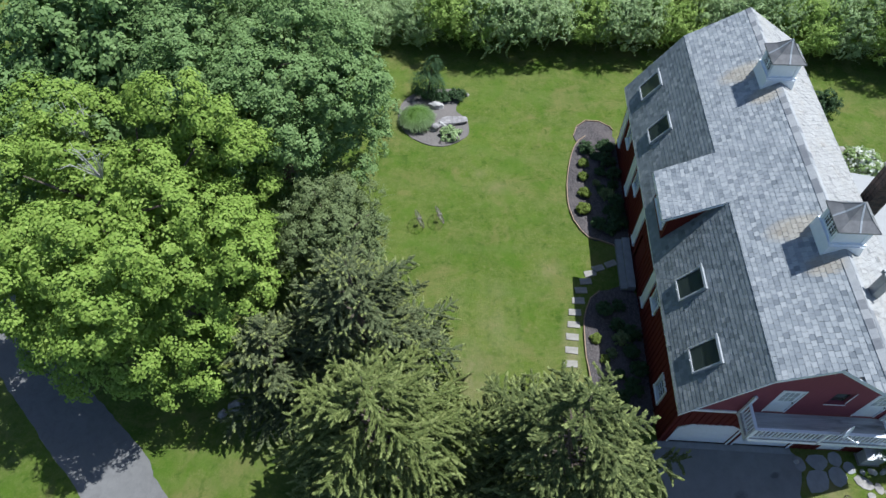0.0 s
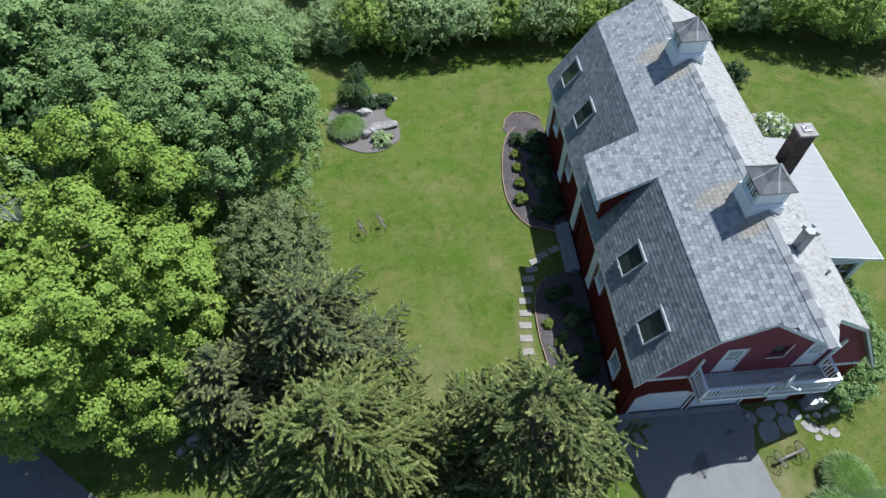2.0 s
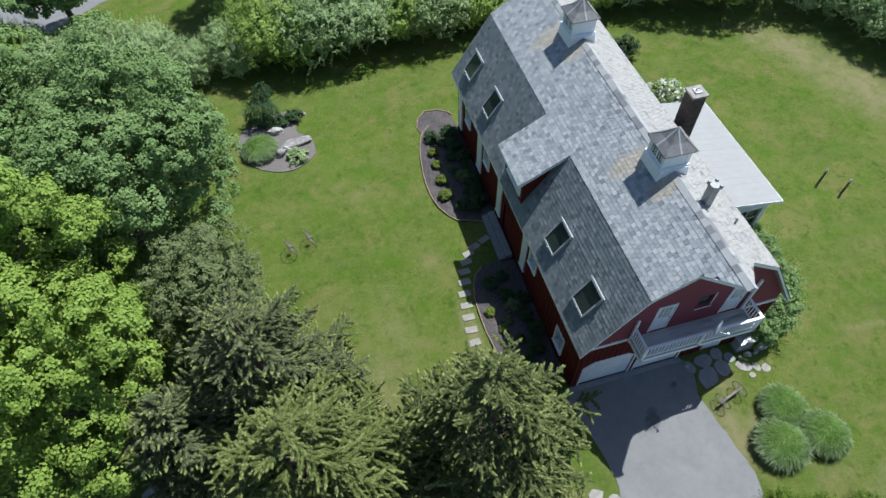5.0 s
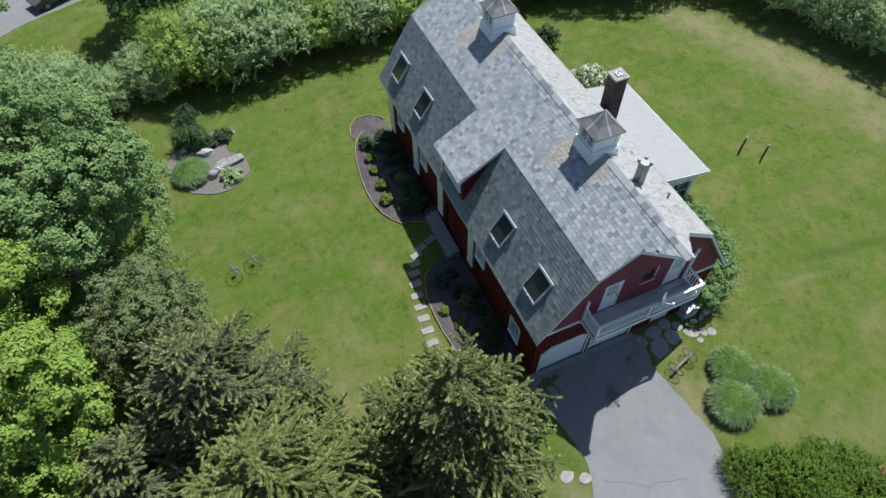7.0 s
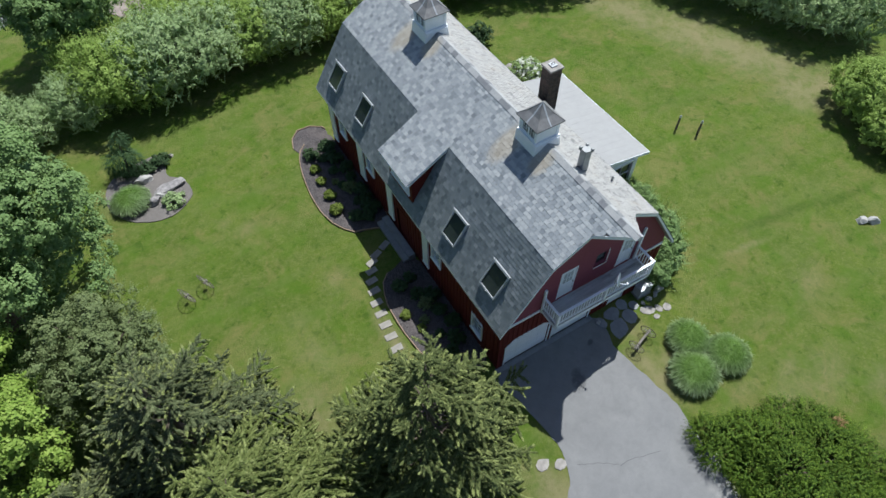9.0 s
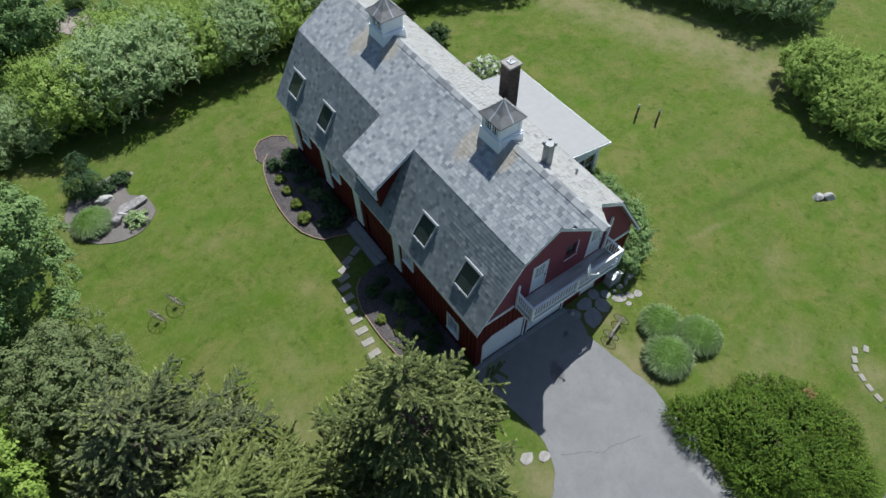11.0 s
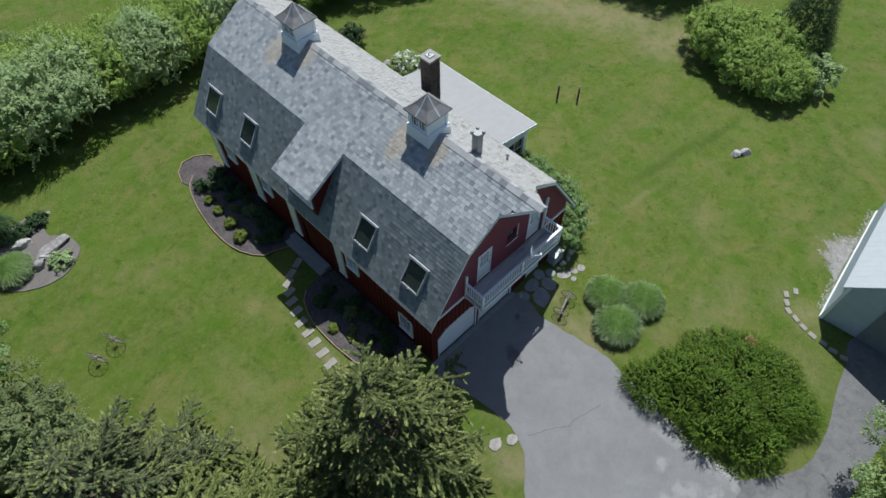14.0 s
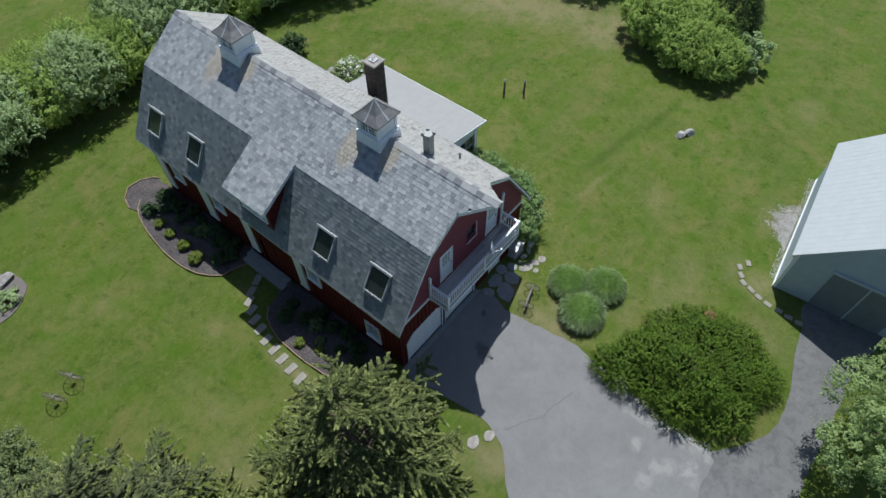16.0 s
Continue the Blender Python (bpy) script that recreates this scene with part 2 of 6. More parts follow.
M_RED = boards("barn_red", (0.102, 0.013, 0.011), (0.138, 0.022, 0.017))
M_PLUM = boards("faded_red_paint", (0.215, 0.056, 0.080), (0.265, 0.076, 0.102))
M_WHITE = plain("white_paint", (0.86, 0.89, 0.93), 0.5, var=0.04)
M_GREYWOOD = Nodes("weathered_deck_wood", 0.8, 0.0, 0.25)
gw = M_GREYWOOD.mix(M_GREYWOOD.ramp(M_GREYWOOD.noise(2.0, 6, 0.7, stretch=(0.5, 9, 6)), (0.3, 0.0), (0.7, 1.0)), (0.42, 0.42, 0.43), (0.62, 0.62, 0.62))
gw = M_GREYWOOD.mix(M_GREYWOOD.ramp(M_GREYWOOD.noise(0.9, 5, 0.7, stretch=(0.5, 3.5, 1), warp=0.3), (0.50, 0.0), (0.66, 0.75)), gw, (0.17, 0.165, 0.16))
M_GREYWOOD.color(M_GREYWOOD.mix(M_GREYWOOD.math("MULTIPLY", M_GREYWOOD.each(), 0.35), gw, (0.27, 0.265, 0.26)))
M_GREYWOOD = M_GREYWOOD.mat
M_METAL_ROOF = plain("white_metal_roof", (0.51, 0.54, 0.555), 0.45, 0.0, 0.05, 2.0)
M_CUPOLA_ROOF = plain("dull_zinc", (0.215, 0.21, 0.21), 0.6, 0.2, 0.25, 3.0)
M_MEMBRANE = plain("grey_white_roof_sheet", (0.335, 0.333, 0.328), 0.7, 0.0, 0.05, 2.0)
M_LEAD = plain("lead_flashing", (0.30, 0.31, 0.315), 0.55, 0.2, 0.15, 4.0)
M_STONE = plain("pale_stone", (0.315, 0.293, 0.268), 0.85, 0, 0.3, 3.0)
M_BOULDER = plain("pale_granite", (0.42, 0.405, 0.385), 0.85, 0, 0.22, 3.0)
M_ROCK = plain("granite_boulder", (0.31, 0.29, 0.285), 0.9, 0, 0.4, 4.0)
M_PAVER = plain("pale_paver", (0.305, 0.285, 0.250), 0.85, 0, 0.18, 3.0)
M_STOOP = plain("grey_stoop_stone", (0.27, 0.275, 0.28), 0.8, 0, 0.15, 3.0)
M_IRON = plain("rusted_iron", (0.12, 0.10, 0.085), 0.8, 0.2, 0.4, 10.0)
M_OLDWOOD = plain("silvered_wood", (0.24, 0.22, 0.19), 0.8, 0, 0.3, 8.0)
M_EDGING = plain("wooden_edging", (0.31, 0.22, 0.145), 0.8, 0, 0.3, 6.5)
M_BARK = plain("bark", (0.115, 0.09, 0.07), 0.9, 0, 0.4, 9.0)
M_TWIG = plain("grey_dead_twigs", (0.36, 0.35, 0.33), 0.9, 0, 0.2, 9.0)
M_SOIL = plain("pale_dry_soil", (0.30, 0.25, 0.22), 0.95, 0, 0.3, 2.0)
M_PALEMETAL = plain("pale_metal", (0.46, 0.48, 0.50), 0.45, 0.2, 0.12, 6.5)
M_SHED_WALL = plain("pale_grey_siding", (0.43, 0.50, 0.57), 0.6, 0, 0.08, 1.5)
M_SHED_DOOR = plain("slate_grey_door", (0.17, 0.20, 0.22), 0.6, 0, 0.1, 2.0)
M_BRICK = Nodes("dark_brick", 0.85)
M_BRICK.color(M_BRICK.mix(M_BRICK.ramp(M_BRICK.math("FRACT", M_BRICK.math("ADD", M_BRICK.each(), M_BRICK.island())), (0.0, 0.0), (1.0, 1.0)), (0.050, 0.040, 0.036), (0.115, 0.078, 0.062)))
M_BRICK.bump(M_BRICK.noise(30, 4), 0.4, 0.01)
M_BRICK = M_BRICK.mat
M_MORTAR = plain("mortar", (0.12, 0.11, 0.10), 0.95, 0, 0.2, 10)


def mulch_material(name, light=1.0):
    n = Nodes(name, 0.95, 0, 0.1)
    v = n.t.nodes.new("ShaderNodeTexVoronoi")
    v.inputs["Scale"].default_value = 22
    n.link(n.co, v.inputs["Vector"])
    c = n.ramp(v.outputs["Color"], (0.1, (0.052, 0.046, 0.047)), (0.6, (0.098, 0.088, 0.089)), (1.0, (0.165, 0.152, 0.148)))
    c = n.mix(n.ramp(n.noise(0.8, 5), (0.4, 0.0), (0.75, 0.5)), c, (0.20, 0.17, 0.16))
    c = n.mix(light - 1.0, c, (0.30, 0.275, 0.25))
    n.color(c)
    n.bump(v.outputs["Distance"], 0.9, 0.03)
    return n.mat


M_MULCH = mulch_material("bark_mulch")
M_MULCH_OLD = mulch_material("faded_mulch", 1.45)


def glass_material():
    n = Nodes("window_glass", 0.04, 0, 0.6)
    n.color((0.045, 0.058, 0.055))
    n.p.inputs["Roughness"].default_value = 0.06
    n.bump(n.noise(0.8, 2), 0.05, 0.02)
    return n.mat


M_GLASS = glass_material()
M_MAPLE = leafy("maple_leaves", (0.180, 0.275, 0.045), (0.245, 0.352, 0.062), (0.322, 0.422, 0.090), 0.20)
M_OAK = leafy("deep_green_leaves", (0.132, 0.216, 0.068), (0.190, 0.290, 0.097), (0.262, 0.366, 0.138), 0.18)
M_OLIVE = leafy("silvery_leaves", (0.265, 0.375, 0.152), (0.345, 0.455, 0.200), (0.435, 0.535, 0.268), 0.26, 0.5)
M_BRIGHT = leafy("fresh_green_leaves", (0.215, 0.325, 0.060), (0.285, 0.400, 0.085), (0.360, 0.465, 0.120), 0.22)
M_SPRUCE = leafy("spruce_needles", (0.044, 0.064, 0.019), (0.098, 0.124, 0.038), (0.190, 0.216, 0.074), 0.10, 0.5)
M_SPRUCE_BRIGHT = leafy("yellow_green_spruce_needles", (0.064, 0.090, 0.022), (0.130, 0.164, 0.043), (0.225, 0.260, 0.080), 0.12, 0.5)
M_SPRUCE_OLD = leafy("old_spruce_needles", (0.054, 0.074, 0.032), (0.108, 0.132, 0.058), (0.195, 0.218, 0.100), 0.10, 0.5)
M_TIPS = leafy("young_lit_spruce_needles", (0.190, 0.224, 0.070), (0.255, 0.292, 0.096), (0.325, 0.362, 0.132), 0.15, 0.5)
M_GREYLEAF = leafy("grey_green_leaves", (0.125, 0.168, 0.064), (0.172, 0.218, 0.086), (0.235, 0.285, 0.122), 0.18)
M_YEW = leafy("juniper_needles", (0.022, 0.056, 0.008), (0.076, 0.146, 0.015), (0.200, 0.288, 0.032), 0.15, 0.5)
M_CONIFER = leafy("blue_green_needles", (0.035, 0.075, 0.030), (0.065, 0.120, 0.048), (0.100, 0.165, 0.070), 0.18, 0.5)
M_DARKSHRUB = leafy("dark_shrub_leaves", (0.040, 0.078, 0.032), (0.068, 0.118, 0.046), (0.098, 0.150, 0.062), 0.25)
M_YOUNG = leafy("pale_green_leaves", (0.25, 0.35, 0.12), (0.31, 0.415, 0.155), (0.37, 0.465, 0.20), 0.35)
M_LIME = leafy("lime_shrub_leaves", (0.13, 0.18, 0.030), (0.21, 0.27, 0.050), (0.28, 0.34, 0.085), 0.35)


def fountain_material():
    n = Nodes("fountain_grass", 0.5, 0, 0.35)
    green = n.ramp(n.island(), (0.0, (0.135, 0.245, 0.044)), (1.0, (0.220, 0.350, 0.080)))
    tips = n.ramp(n.island(), (0.0, (0.165, 0.250, 0.090)), (1.0, (0.320, 0.390, 0.215)))
    c = n.mix(n.ramp(n.spot(0, 0, 1.45, 1.45), (0.12, 1.0), (0.62, 0.0)), green, tips)
    n.color(c)
    return n.translucent(c, 0.3).mat


M_FOUNTAIN = fountain_material()
M_DEAD = leafy("dead_needles", (0.25, 0.15, 0.07), (0.34, 0.21, 0.10), (0.42, 0.28, 0.14), 0.1, 0.5)
M_CURTAIN = plain("curtained_glass", (0.50, 0.53, 0.56), 0.15, 0, 0.08, 3)
M_PETAL = plain("white_petals", (0.70, 0.72, 0.60), 0.6, 0, 0.1, 9)


# ---- mesh tools ----
class Build:
    """Collects boxes, tubes and sheets into one mesh."""

    def __init__(self):
        self.v, self.f, self.weld = [], [], False

    def add(self, verts, faces, m=None):
        k = len(self.v)
        self.v += [tuple(m @ Vector(p)) if m else tuple(p) for p in verts]
        self.f += [[i + k for i in q] for q in faces]
        return self

    def box(self, a, b, m=None):
        (x0, y0, z0), (x1, y1, z1) = a, b
        vs = [(x0, y0, z0), (x1, y0, z0), (x1, y1, z0), (x0, y1, z0), (x0, y0, z1), (x1, y0, z1), (x1, y1, z1), (x0, y1, z1)]
        return self.add(vs, [(0, 3, 2, 1), (4, 5, 6, 7), (0, 1, 5, 4), (1, 2, 6, 5), (2, 3, 7, 6), (3, 0, 4, 7)], m)

    def prism(self, loop, d):
        """A closed loop of points, pushed along d."""
        n = len(loop)
        d = Vector(d)
        vs = [Vector(p) for p in loop] + [Vector(p) + d for p in loop]
        fs = [list(range(n))[::-1], list(range(n, 2 * n))] + [[i, (i + 1) % n, n + (i + 1) % n, n + i] for i in range(n)]
        return self.add(vs, fs)

    def tube(self, pts, radii, sides=8, cap=True):
        k = len(self.v)
        pts = [Vector(p) for p in pts]
        for i, p in enumerate(pts):
            d = (pts[min(i + 1, len(pts) - 1)] - pts[max(i - 1, 0)]).normalized()
            u = d.orthogonal().normalized()
            w = d.cross(u)
            r = radii[i] if isinstance(radii, (list, tuple)) else radii
            self.v += [tuple(p + r * (math.cos(a) * u + math.sin(a) * w)) for a in (2 * math.pi * j / sides for j in range(sides))]
        for i in range(len(pts) - 1):
            for j in range(sides):
                a, b = k + i * sides + j, k + i * sides + (j + 1) % sides
                self.f.append([a, b, b + sides, a + sides])
        if cap:
            self.f.append([k + j for j in range(sides)][::-1])
            self.f.append([k + (len(pts) - 1) * sides + j for j in range(sides)])
        return self

    def ring(self, c, axis, r, thick, sides=24, ring_sides=6):
        axis = Vector(axis).normalized()
        u = axis.orthogonal().normalized()
        w = axis.cross(u)
        k = len(self.v)
        for i in range(sides):
            a = 2 * math.pi * i / sides
            out = math.cos(a) * u + math.sin(a) * w
            for j in range(ring_sides):
                b = 2 * math.pi * j / ring_sides
                self.v.append(tuple(Vector(c) + out * (r + thick * math.cos(b)) + axis * thick * math.sin(b)))
        for i in range(sides):
            for j in range(ring_sides):
                p, q = i * ring_sides, ((i + 1) % sides) * ring_sides
                j2 = (j + 1) % ring_sides
                self.f.append([k + p + j, k + q + j, k + q + j2, k + p + j2])
        return self

    def mesh(self, name, material, smooth=False, bevel=0.0):
        me = bpy.data.meshes.new(name)
        me.from_pydata(self.v, [], self.f)
        bm = bmesh.new()
        bm.from_mesh(me)
        if self.weld:
            # cells that touch become one body with no walls inside
            bmesh.ops.remove_doubles(bm, verts=bm.verts, dist=1e-5)
            seen = {}
            for f in bm.faces:
                seen.setdefault(frozenset(f.verts), []).append(f)
            bmesh.ops.delete(bm, geom=[f for fs in seen.values() if len(fs) > 1 for f in fs], context="FACES")
        bmesh.ops.recalc_face_normals(bm, faces=bm.faces)
        if bevel:
            bmesh.ops.bevel(bm, geom=list(bm.edges), offset=bevel, segments=2, affect="EDGES", profile=0.6)
        bm.to_mesh(me)
        bm.free()
        me.materials.append(material)
        if smooth:
            me.shade_smooth()
        return me


def thing(name, at, label, category, group="", kind="", turn=0.0):
    ob = new(name)
    ob.empty_display_size = 0.2
    ob.matrix_world = pose(*at, 0, 0, turn)
    return tagged(ob, label, category, group, kind)


def part(name, build, material, parent, label="", smooth=False, bevel=0.0, kind=""):
    """Links one mesh under a thing or under a part, in the parent's own axes."""
    me = build if isinstance(build, bpy.types.Mesh) else build.mesh(name, material, smooth, bevel)
    ob = new(name, me)
    ob.parent = parent
    return tagged(ob, label, kind=kind)


def whole(name, build, material, label, category, group="", kind="", smooth=False, bevel=0.0):
    """A thing that is one mesh."""
    me = build if isinstance(build, bpy.types.Mesh) else build.mesh(name, material, smooth, bevel)
    return tagged(new(name, me), label, category, group, kind)


def quads(name, v, material):
    """A mesh of loose four-cornered pieces from an array (n, 4, 3)."""
    n = len(v)
    me = bpy.data.meshes.new(name)
    me.vertices.add(4 * n)
    me.vertices.foreach_set("co", np.ascontiguousarray(v, dtype=np.float32).ravel())
    me.loops.add(4 * n)
    me.loops.foreach_set("vertex_index", np.arange(4 * n, dtype=np.int32))
    me.polygons.add(n)
    me.polygons.foreach_set("loop_start", np.arange(0, 4 * n, 4, dtype=np.int32))
    me.polygons.foreach_set("loop_total", np.full(n, 4, dtype=np.int32))
    me.update(calc_edges=True)
    me.validate()
    me.materials.append(material)
    return me


def unit(a):
    return a / (np.linalg.norm(a, axis=-1, keepdims=True) + 1e-9)


def leaves(p, nrm, length, width, rng, fold=0.18, along=None):
    """Folded leaf blades at points p that face nrm."""
    n = len(p)
    if along is None:
        along = rng.normal(size=(n, 3))
    along = unit(along - nrm * (along * nrm).sum(1, keepdims=True))
    side = np.cross(nrm, along)
    l = (length * rng.uniform(0.7, 1.3, n))[:, None]
    w = (width * rng.uniform(0.7, 1.3, n))[:, None]
    base, tip = p - along * l * 0.5, p + along * l * 0.5
    mid = p + nrm * l * fold
    return np.stack([base, mid - side * w * 0.5 - nrm * l * fold * 0.6, tip, mid + side * w * 0.5 - nrm * l * fold * 0.6], 1)


def flakes(p, nrm, length, width, rng):
    """Flat, blunt leaf blades at points p that face nrm."""
    n = len(p)
    along = rng.normal(size=(n, 3))
    along = unit(along - nrm * (along * nrm).sum(1, keepdims=True))
    side = np.cross(nrm, along)
    l = (length * rng.uniform(0.7, 1.3, n))[:, None] * 0.5
    w = (width * rng.uniform(0.7, 1.3, n))[:, None] * 0.5
    lift = nrm * l * 0.12
    return np.stack([p - along * l - side * w * 0.85 - lift, p + along * l - side * w * 0.65 - lift, p + along * l * 1.1 + side * w * 0.5 + lift, p - along * l * 0.8 + side * w + lift], 1)


def crown(lobes, clump, per, leaf, rng, density=1.0, low=-0.45, inner=0.15, wide=1.0):
    """Leaves in many rounded clumps over the outside of lobes (x, y, z, rx, rz)."""
    out = []
    lob = np.array(lobes, float)
    for i, (x, y, z, r, rz) in enumerate(lobes):
        area = 4 * math.pi * r * (r + rz) / 2
        n = int(density * (0.6 if i == 0 else 1.0) * area / (clump * clump * 2.2)) + 1
        d = unit(rng.normal(size=(n, 3)))
        d = d[d[:, 2] > low]
        depth = np.where(rng.random(len(d)) < inner, rng.uniform(0.6, 0.85, len(d)), rng.uniform(0.94, 1.05, len(d)))
        c = np.array([x, y, z]) + d * np.array([r, r, rz]) * depth[:, None]
        near = [k for k in range(len(lob)) if k != i and np.linalg.norm(lob[k, :3] - lob[i, :3]) < lob[k, 3] + r]
        keep = c[:, 2] > 0.15
        for k in near:
            q = (c - lob[k, :3]) / lob[k, [3, 3, 4]]
            keep &= (q * q).sum(1) > 0.62
        c, d = c[keep], d[keep]
        k = len(c)
        if not k:
            continue
        size = clump * rng.uniform(0.6, 1.3, k)
        o = unit(rng.normal(size=(k, per, 3)) + 0.85 * d[:, None, :] + np.array([0, 0, 0.80]))
        rad = size[:, None] * rng.uniform(0.55, 1.12, (k, per))
        p = c[:, None, :] + o * rad[..., None] * np.array([1.1, 1.1, 0.80])
        nrm = unit(o * 0.95 + d[:, None, :] * 0.30 + np.array([0, 0, 0.40]) + rng.normal(size=o.shape) * 0.34)
        out.append(flakes(p.reshape(-1, 3), nrm.reshape(-1, 3), leaf, leaf * wide, rng))
        if i == 0:
            # oversized leaves added deep inside to block light and keep gaps dark
            m = int(2.0 * area / (leaf * leaf * 6))
            e = unit(rng.normal(size=(m, 3)))
            p = np.array([x, y, z]) + e * np.array([r, r, rz]) * rng.uniform(0.6, 0.97, (m, 1))
            out.append(flakes(p[p[:, 2] > 0.3], unit(e + rng.normal(size=e.shape) * 0.5)[p[:, 2] > 0.3], leaf * 2.4, leaf * 2.4, rng))
    return np.concatenate(out)


def sprays(lobes, n, length, rng, lift=0.5, out_w=0.8, cards=9, card=0.12, wide=0.38):
    """Feathery needle sprays that stand out from the surface of lobes (x, y, z, rx, rz)."""
    P, D, U = [], [], []
    area = np.array([r * (r + rz) for _, _, _, r, rz in lobes])
    for (x, y, z, r, rz), k in zip(lobes, (n * area / area.sum()).astype(int)):
        d = unit(rng.normal(size=(k, 3)))
        p = np.array([x, y, z]) + d * np.array([r, r, rz]) * rng.uniform(0.82, 1.04, (k, 1))
        keep = p[:, 2] > 0.08
        for x2, y2, z2, r2, rz2 in lobes:
            q = (p - [x2, y2, z2]) / [r2, r2, rz2]
            keep &= (q * q).sum(1) > 0.55
        d, p = d[keep], p[keep]
        s = unit(d * out_w + np.array([0, 0, lift]) + rng.normal(size=d.shape) * 0.35)
        sd = unit(np.cross(s, rng.normal(size=s.shape)))
        L = length * rng.uniform(0.6, 1.3, (len(p), 1))
        for c in range(cards):
            f = (c + 0.5) / cards
            sg = 1 if c % 2 else -1
            P.append(p + s * L * f + sd * sg * card * 0.3)
            D.append(unit(s + sd * sg * 0.7))
            U.append(unit(d * 0.8 + np.array([0, 0, 0.5]) + sd * sg * 0.35 + rng.normal(size=s.shape) * 0.2))
    P, D, U = np.concatenate(P), np.concatenate(D), np.concatenate(U)
    return leaves(P, U, card, card * wide, rng, 0.1, D)


# ---- ground ----
g = Build()
R_FAR = 900.0
ringr = [0, 20, 45, 80, 150, 300, R_FAR]
for a, b in zip(ringr[:-1], ringr[1:]):
    for i in range(48):
        t0, t1 = 2 * math.pi * i / 48, 2 * math.pi * (i + 1) / 48
        q = [(r * math.cos(t), r * math.sin(t), 0) for r, t in ((a, t0), (b, t0), (b, t1), (a, t1))]
        g.add(q if a else q[1:3] + [(0, 0, 0)], [range(4) if a else range(3)])
bm_g = g.mesh("ground", M_LAWN)
whole("ground", bm_g, M_LAWN, "mown green lawn with dry worn patches", "lawn", kind="structure")


def sheet(loop, z, thick, rough=0.0, step=0.35, seed=1):
    """A thin slab with a slightly uneven edge round a smooth loop of points."""
    rng = random.Random(seed)
    n = len(loop)
    pts = []
    for i in range(n):
        p0, p1, p2, p3 = (Vector(loop[(i + k) % n]).to_2d() for k in (-1, 0, 1, 2))
        m = max(1, int((p2 - p1).length / step))
        for k in range(m):
            t = k / m
            q = 0.5 * ((2 * p1) + (-p0 + p2) * t + (2 * p0 - 5 * p1 + 4 * p2 - p3) * t * t + (-p0 + 3 * p1 - 3 * p2 + p3) * t ** 3)
            pts.append((q.x + rng.uniform(-rough, rough), q.y + rng.uniform(-rough, rough), z))
    return Build().prism(pts, (0, 0, thick)), pts


drive, _ = sheet([(-0.05, -0.02), (5.72, -0.02), (5.8, -2.4), (6.2, -4.8), (6.36, -6.05), (6.15, -7.3), (5.95, -9.3), (5.32, -10.9), (5.28, -11.9), (5.55, -13.72), (4.9, -14.0), (3.4, -14.15), (2.7, -16.0),
                  (2.2, -22.0), (2.0, -40.0), (-3.5, -40.0), (-4.5, -16.0), (-3.2, -10.0), (-1.7, -7.6), (-0.15, -6.1), (0.3, -4.6), (0.0, -2.0)], 0.0, 0.02, 0.05)
whole("driveway", drive, M_ASPHALT, "grey asphalt driveway in front of the garage doors", "driveway", kind="structure")
spur, _ = sheet([(2.4, -13.5), (4.6, -13.5), (5.7, -13.75), (6.6, -14.5), (8.5, -15.5), (10.8, -15.4), (12.6, -14.9), (14.4, -14.6), (16.2, -14.3), (16.6, -17.9), (13.9, -17.5), (9.7, -17.5), (6.2, -17.6), (4.4, -19.0), (3.0, -22.0), (1.8, -17.0)], 0.0, 0.014, 0.05)
whole("driveway_spur", spur, M_GRAVEL_ROAD, "darker worn asphalt lane leading to the outbuilding", "driveway", kind="structure")
lane, _ = sheet([(-20.8, -4.4), (-23.3, -1.9), (-27.0, 0.9), (-32.0, 4.9), (-40.0, 11.5), (-50, 20), (-54, 16), (-44, 8.6), (-36, 4.9), (-31.7, 1.3), (-27.4, -2.35), (-25.4, -4.05), (-20.0, -10.0), (-10, -22), (-4, -28), (-2, -20), (-8, -14)], 0.0, 0.017, 0.04)
whole("lane", lane, M_LANE, "grey asphalt lane curving past the trees", "road", kind="structure")
far_lane, _ = sheet([(-30, 36.5), (-22.5, 41.3), (-17.5, 43.2), (-14.5, 44.6), (-6, 47), (-5, 52), (-16, 50), (-27, 47), (-36, 42)], 0.0, 0.016, 0.05)
whole("parking_lane", far_lane, M_ASPHALT, "grey asphalt parking lane beyond the hedge", "road", kind="structure")


# ---- house ----
W, Y0, Y1, CX = 9.49, 0.0, 18.85, 4.745
EAVE, KNEE, RIDGE = (-0.35, 4.23), (1.96, 7.79), (CX, 9.54)
RY0, RY1, TIP = -0.35, 19.2, -1.71
house = thing("barn_house", (0, 0, 0), "long red wooden barn house with a grey slate gambrel roof", "house")


def wall_panel(plane, at, thick, outline, holes):
    """A wall in the plane x = at or y = at (inwards by thick), given by u0, u1, z0, z1, with rectangular holes."""
    u0, u1, z0, z1 = outline
    us = sorted({u0, u1, *[h[0] for h in holes], *[h[1] for h in holes]})
    zs = sorted({z0, z1, *[h[2] for h in holes], *[h[3] for h in holes]})
    b = Build()
    b.weld = True
    for a, c in zip(us[:-1], us[1:]):
        for d, e in zip(zs[:-1], zs[1:]):
            m, k = (a + c) / 2, (d + e) / 2
            if any(h[0] < m < h[1] and h[2] < k < h[3] for h in holes):
                continue
            if plane == "y":
                b.box((a, min(at, at + thick), d), (c, max(at, at + thick), e))
            else:
                b.box((min(at, at + thick), a, d), (max(at, at + thick), c, e))
    return b


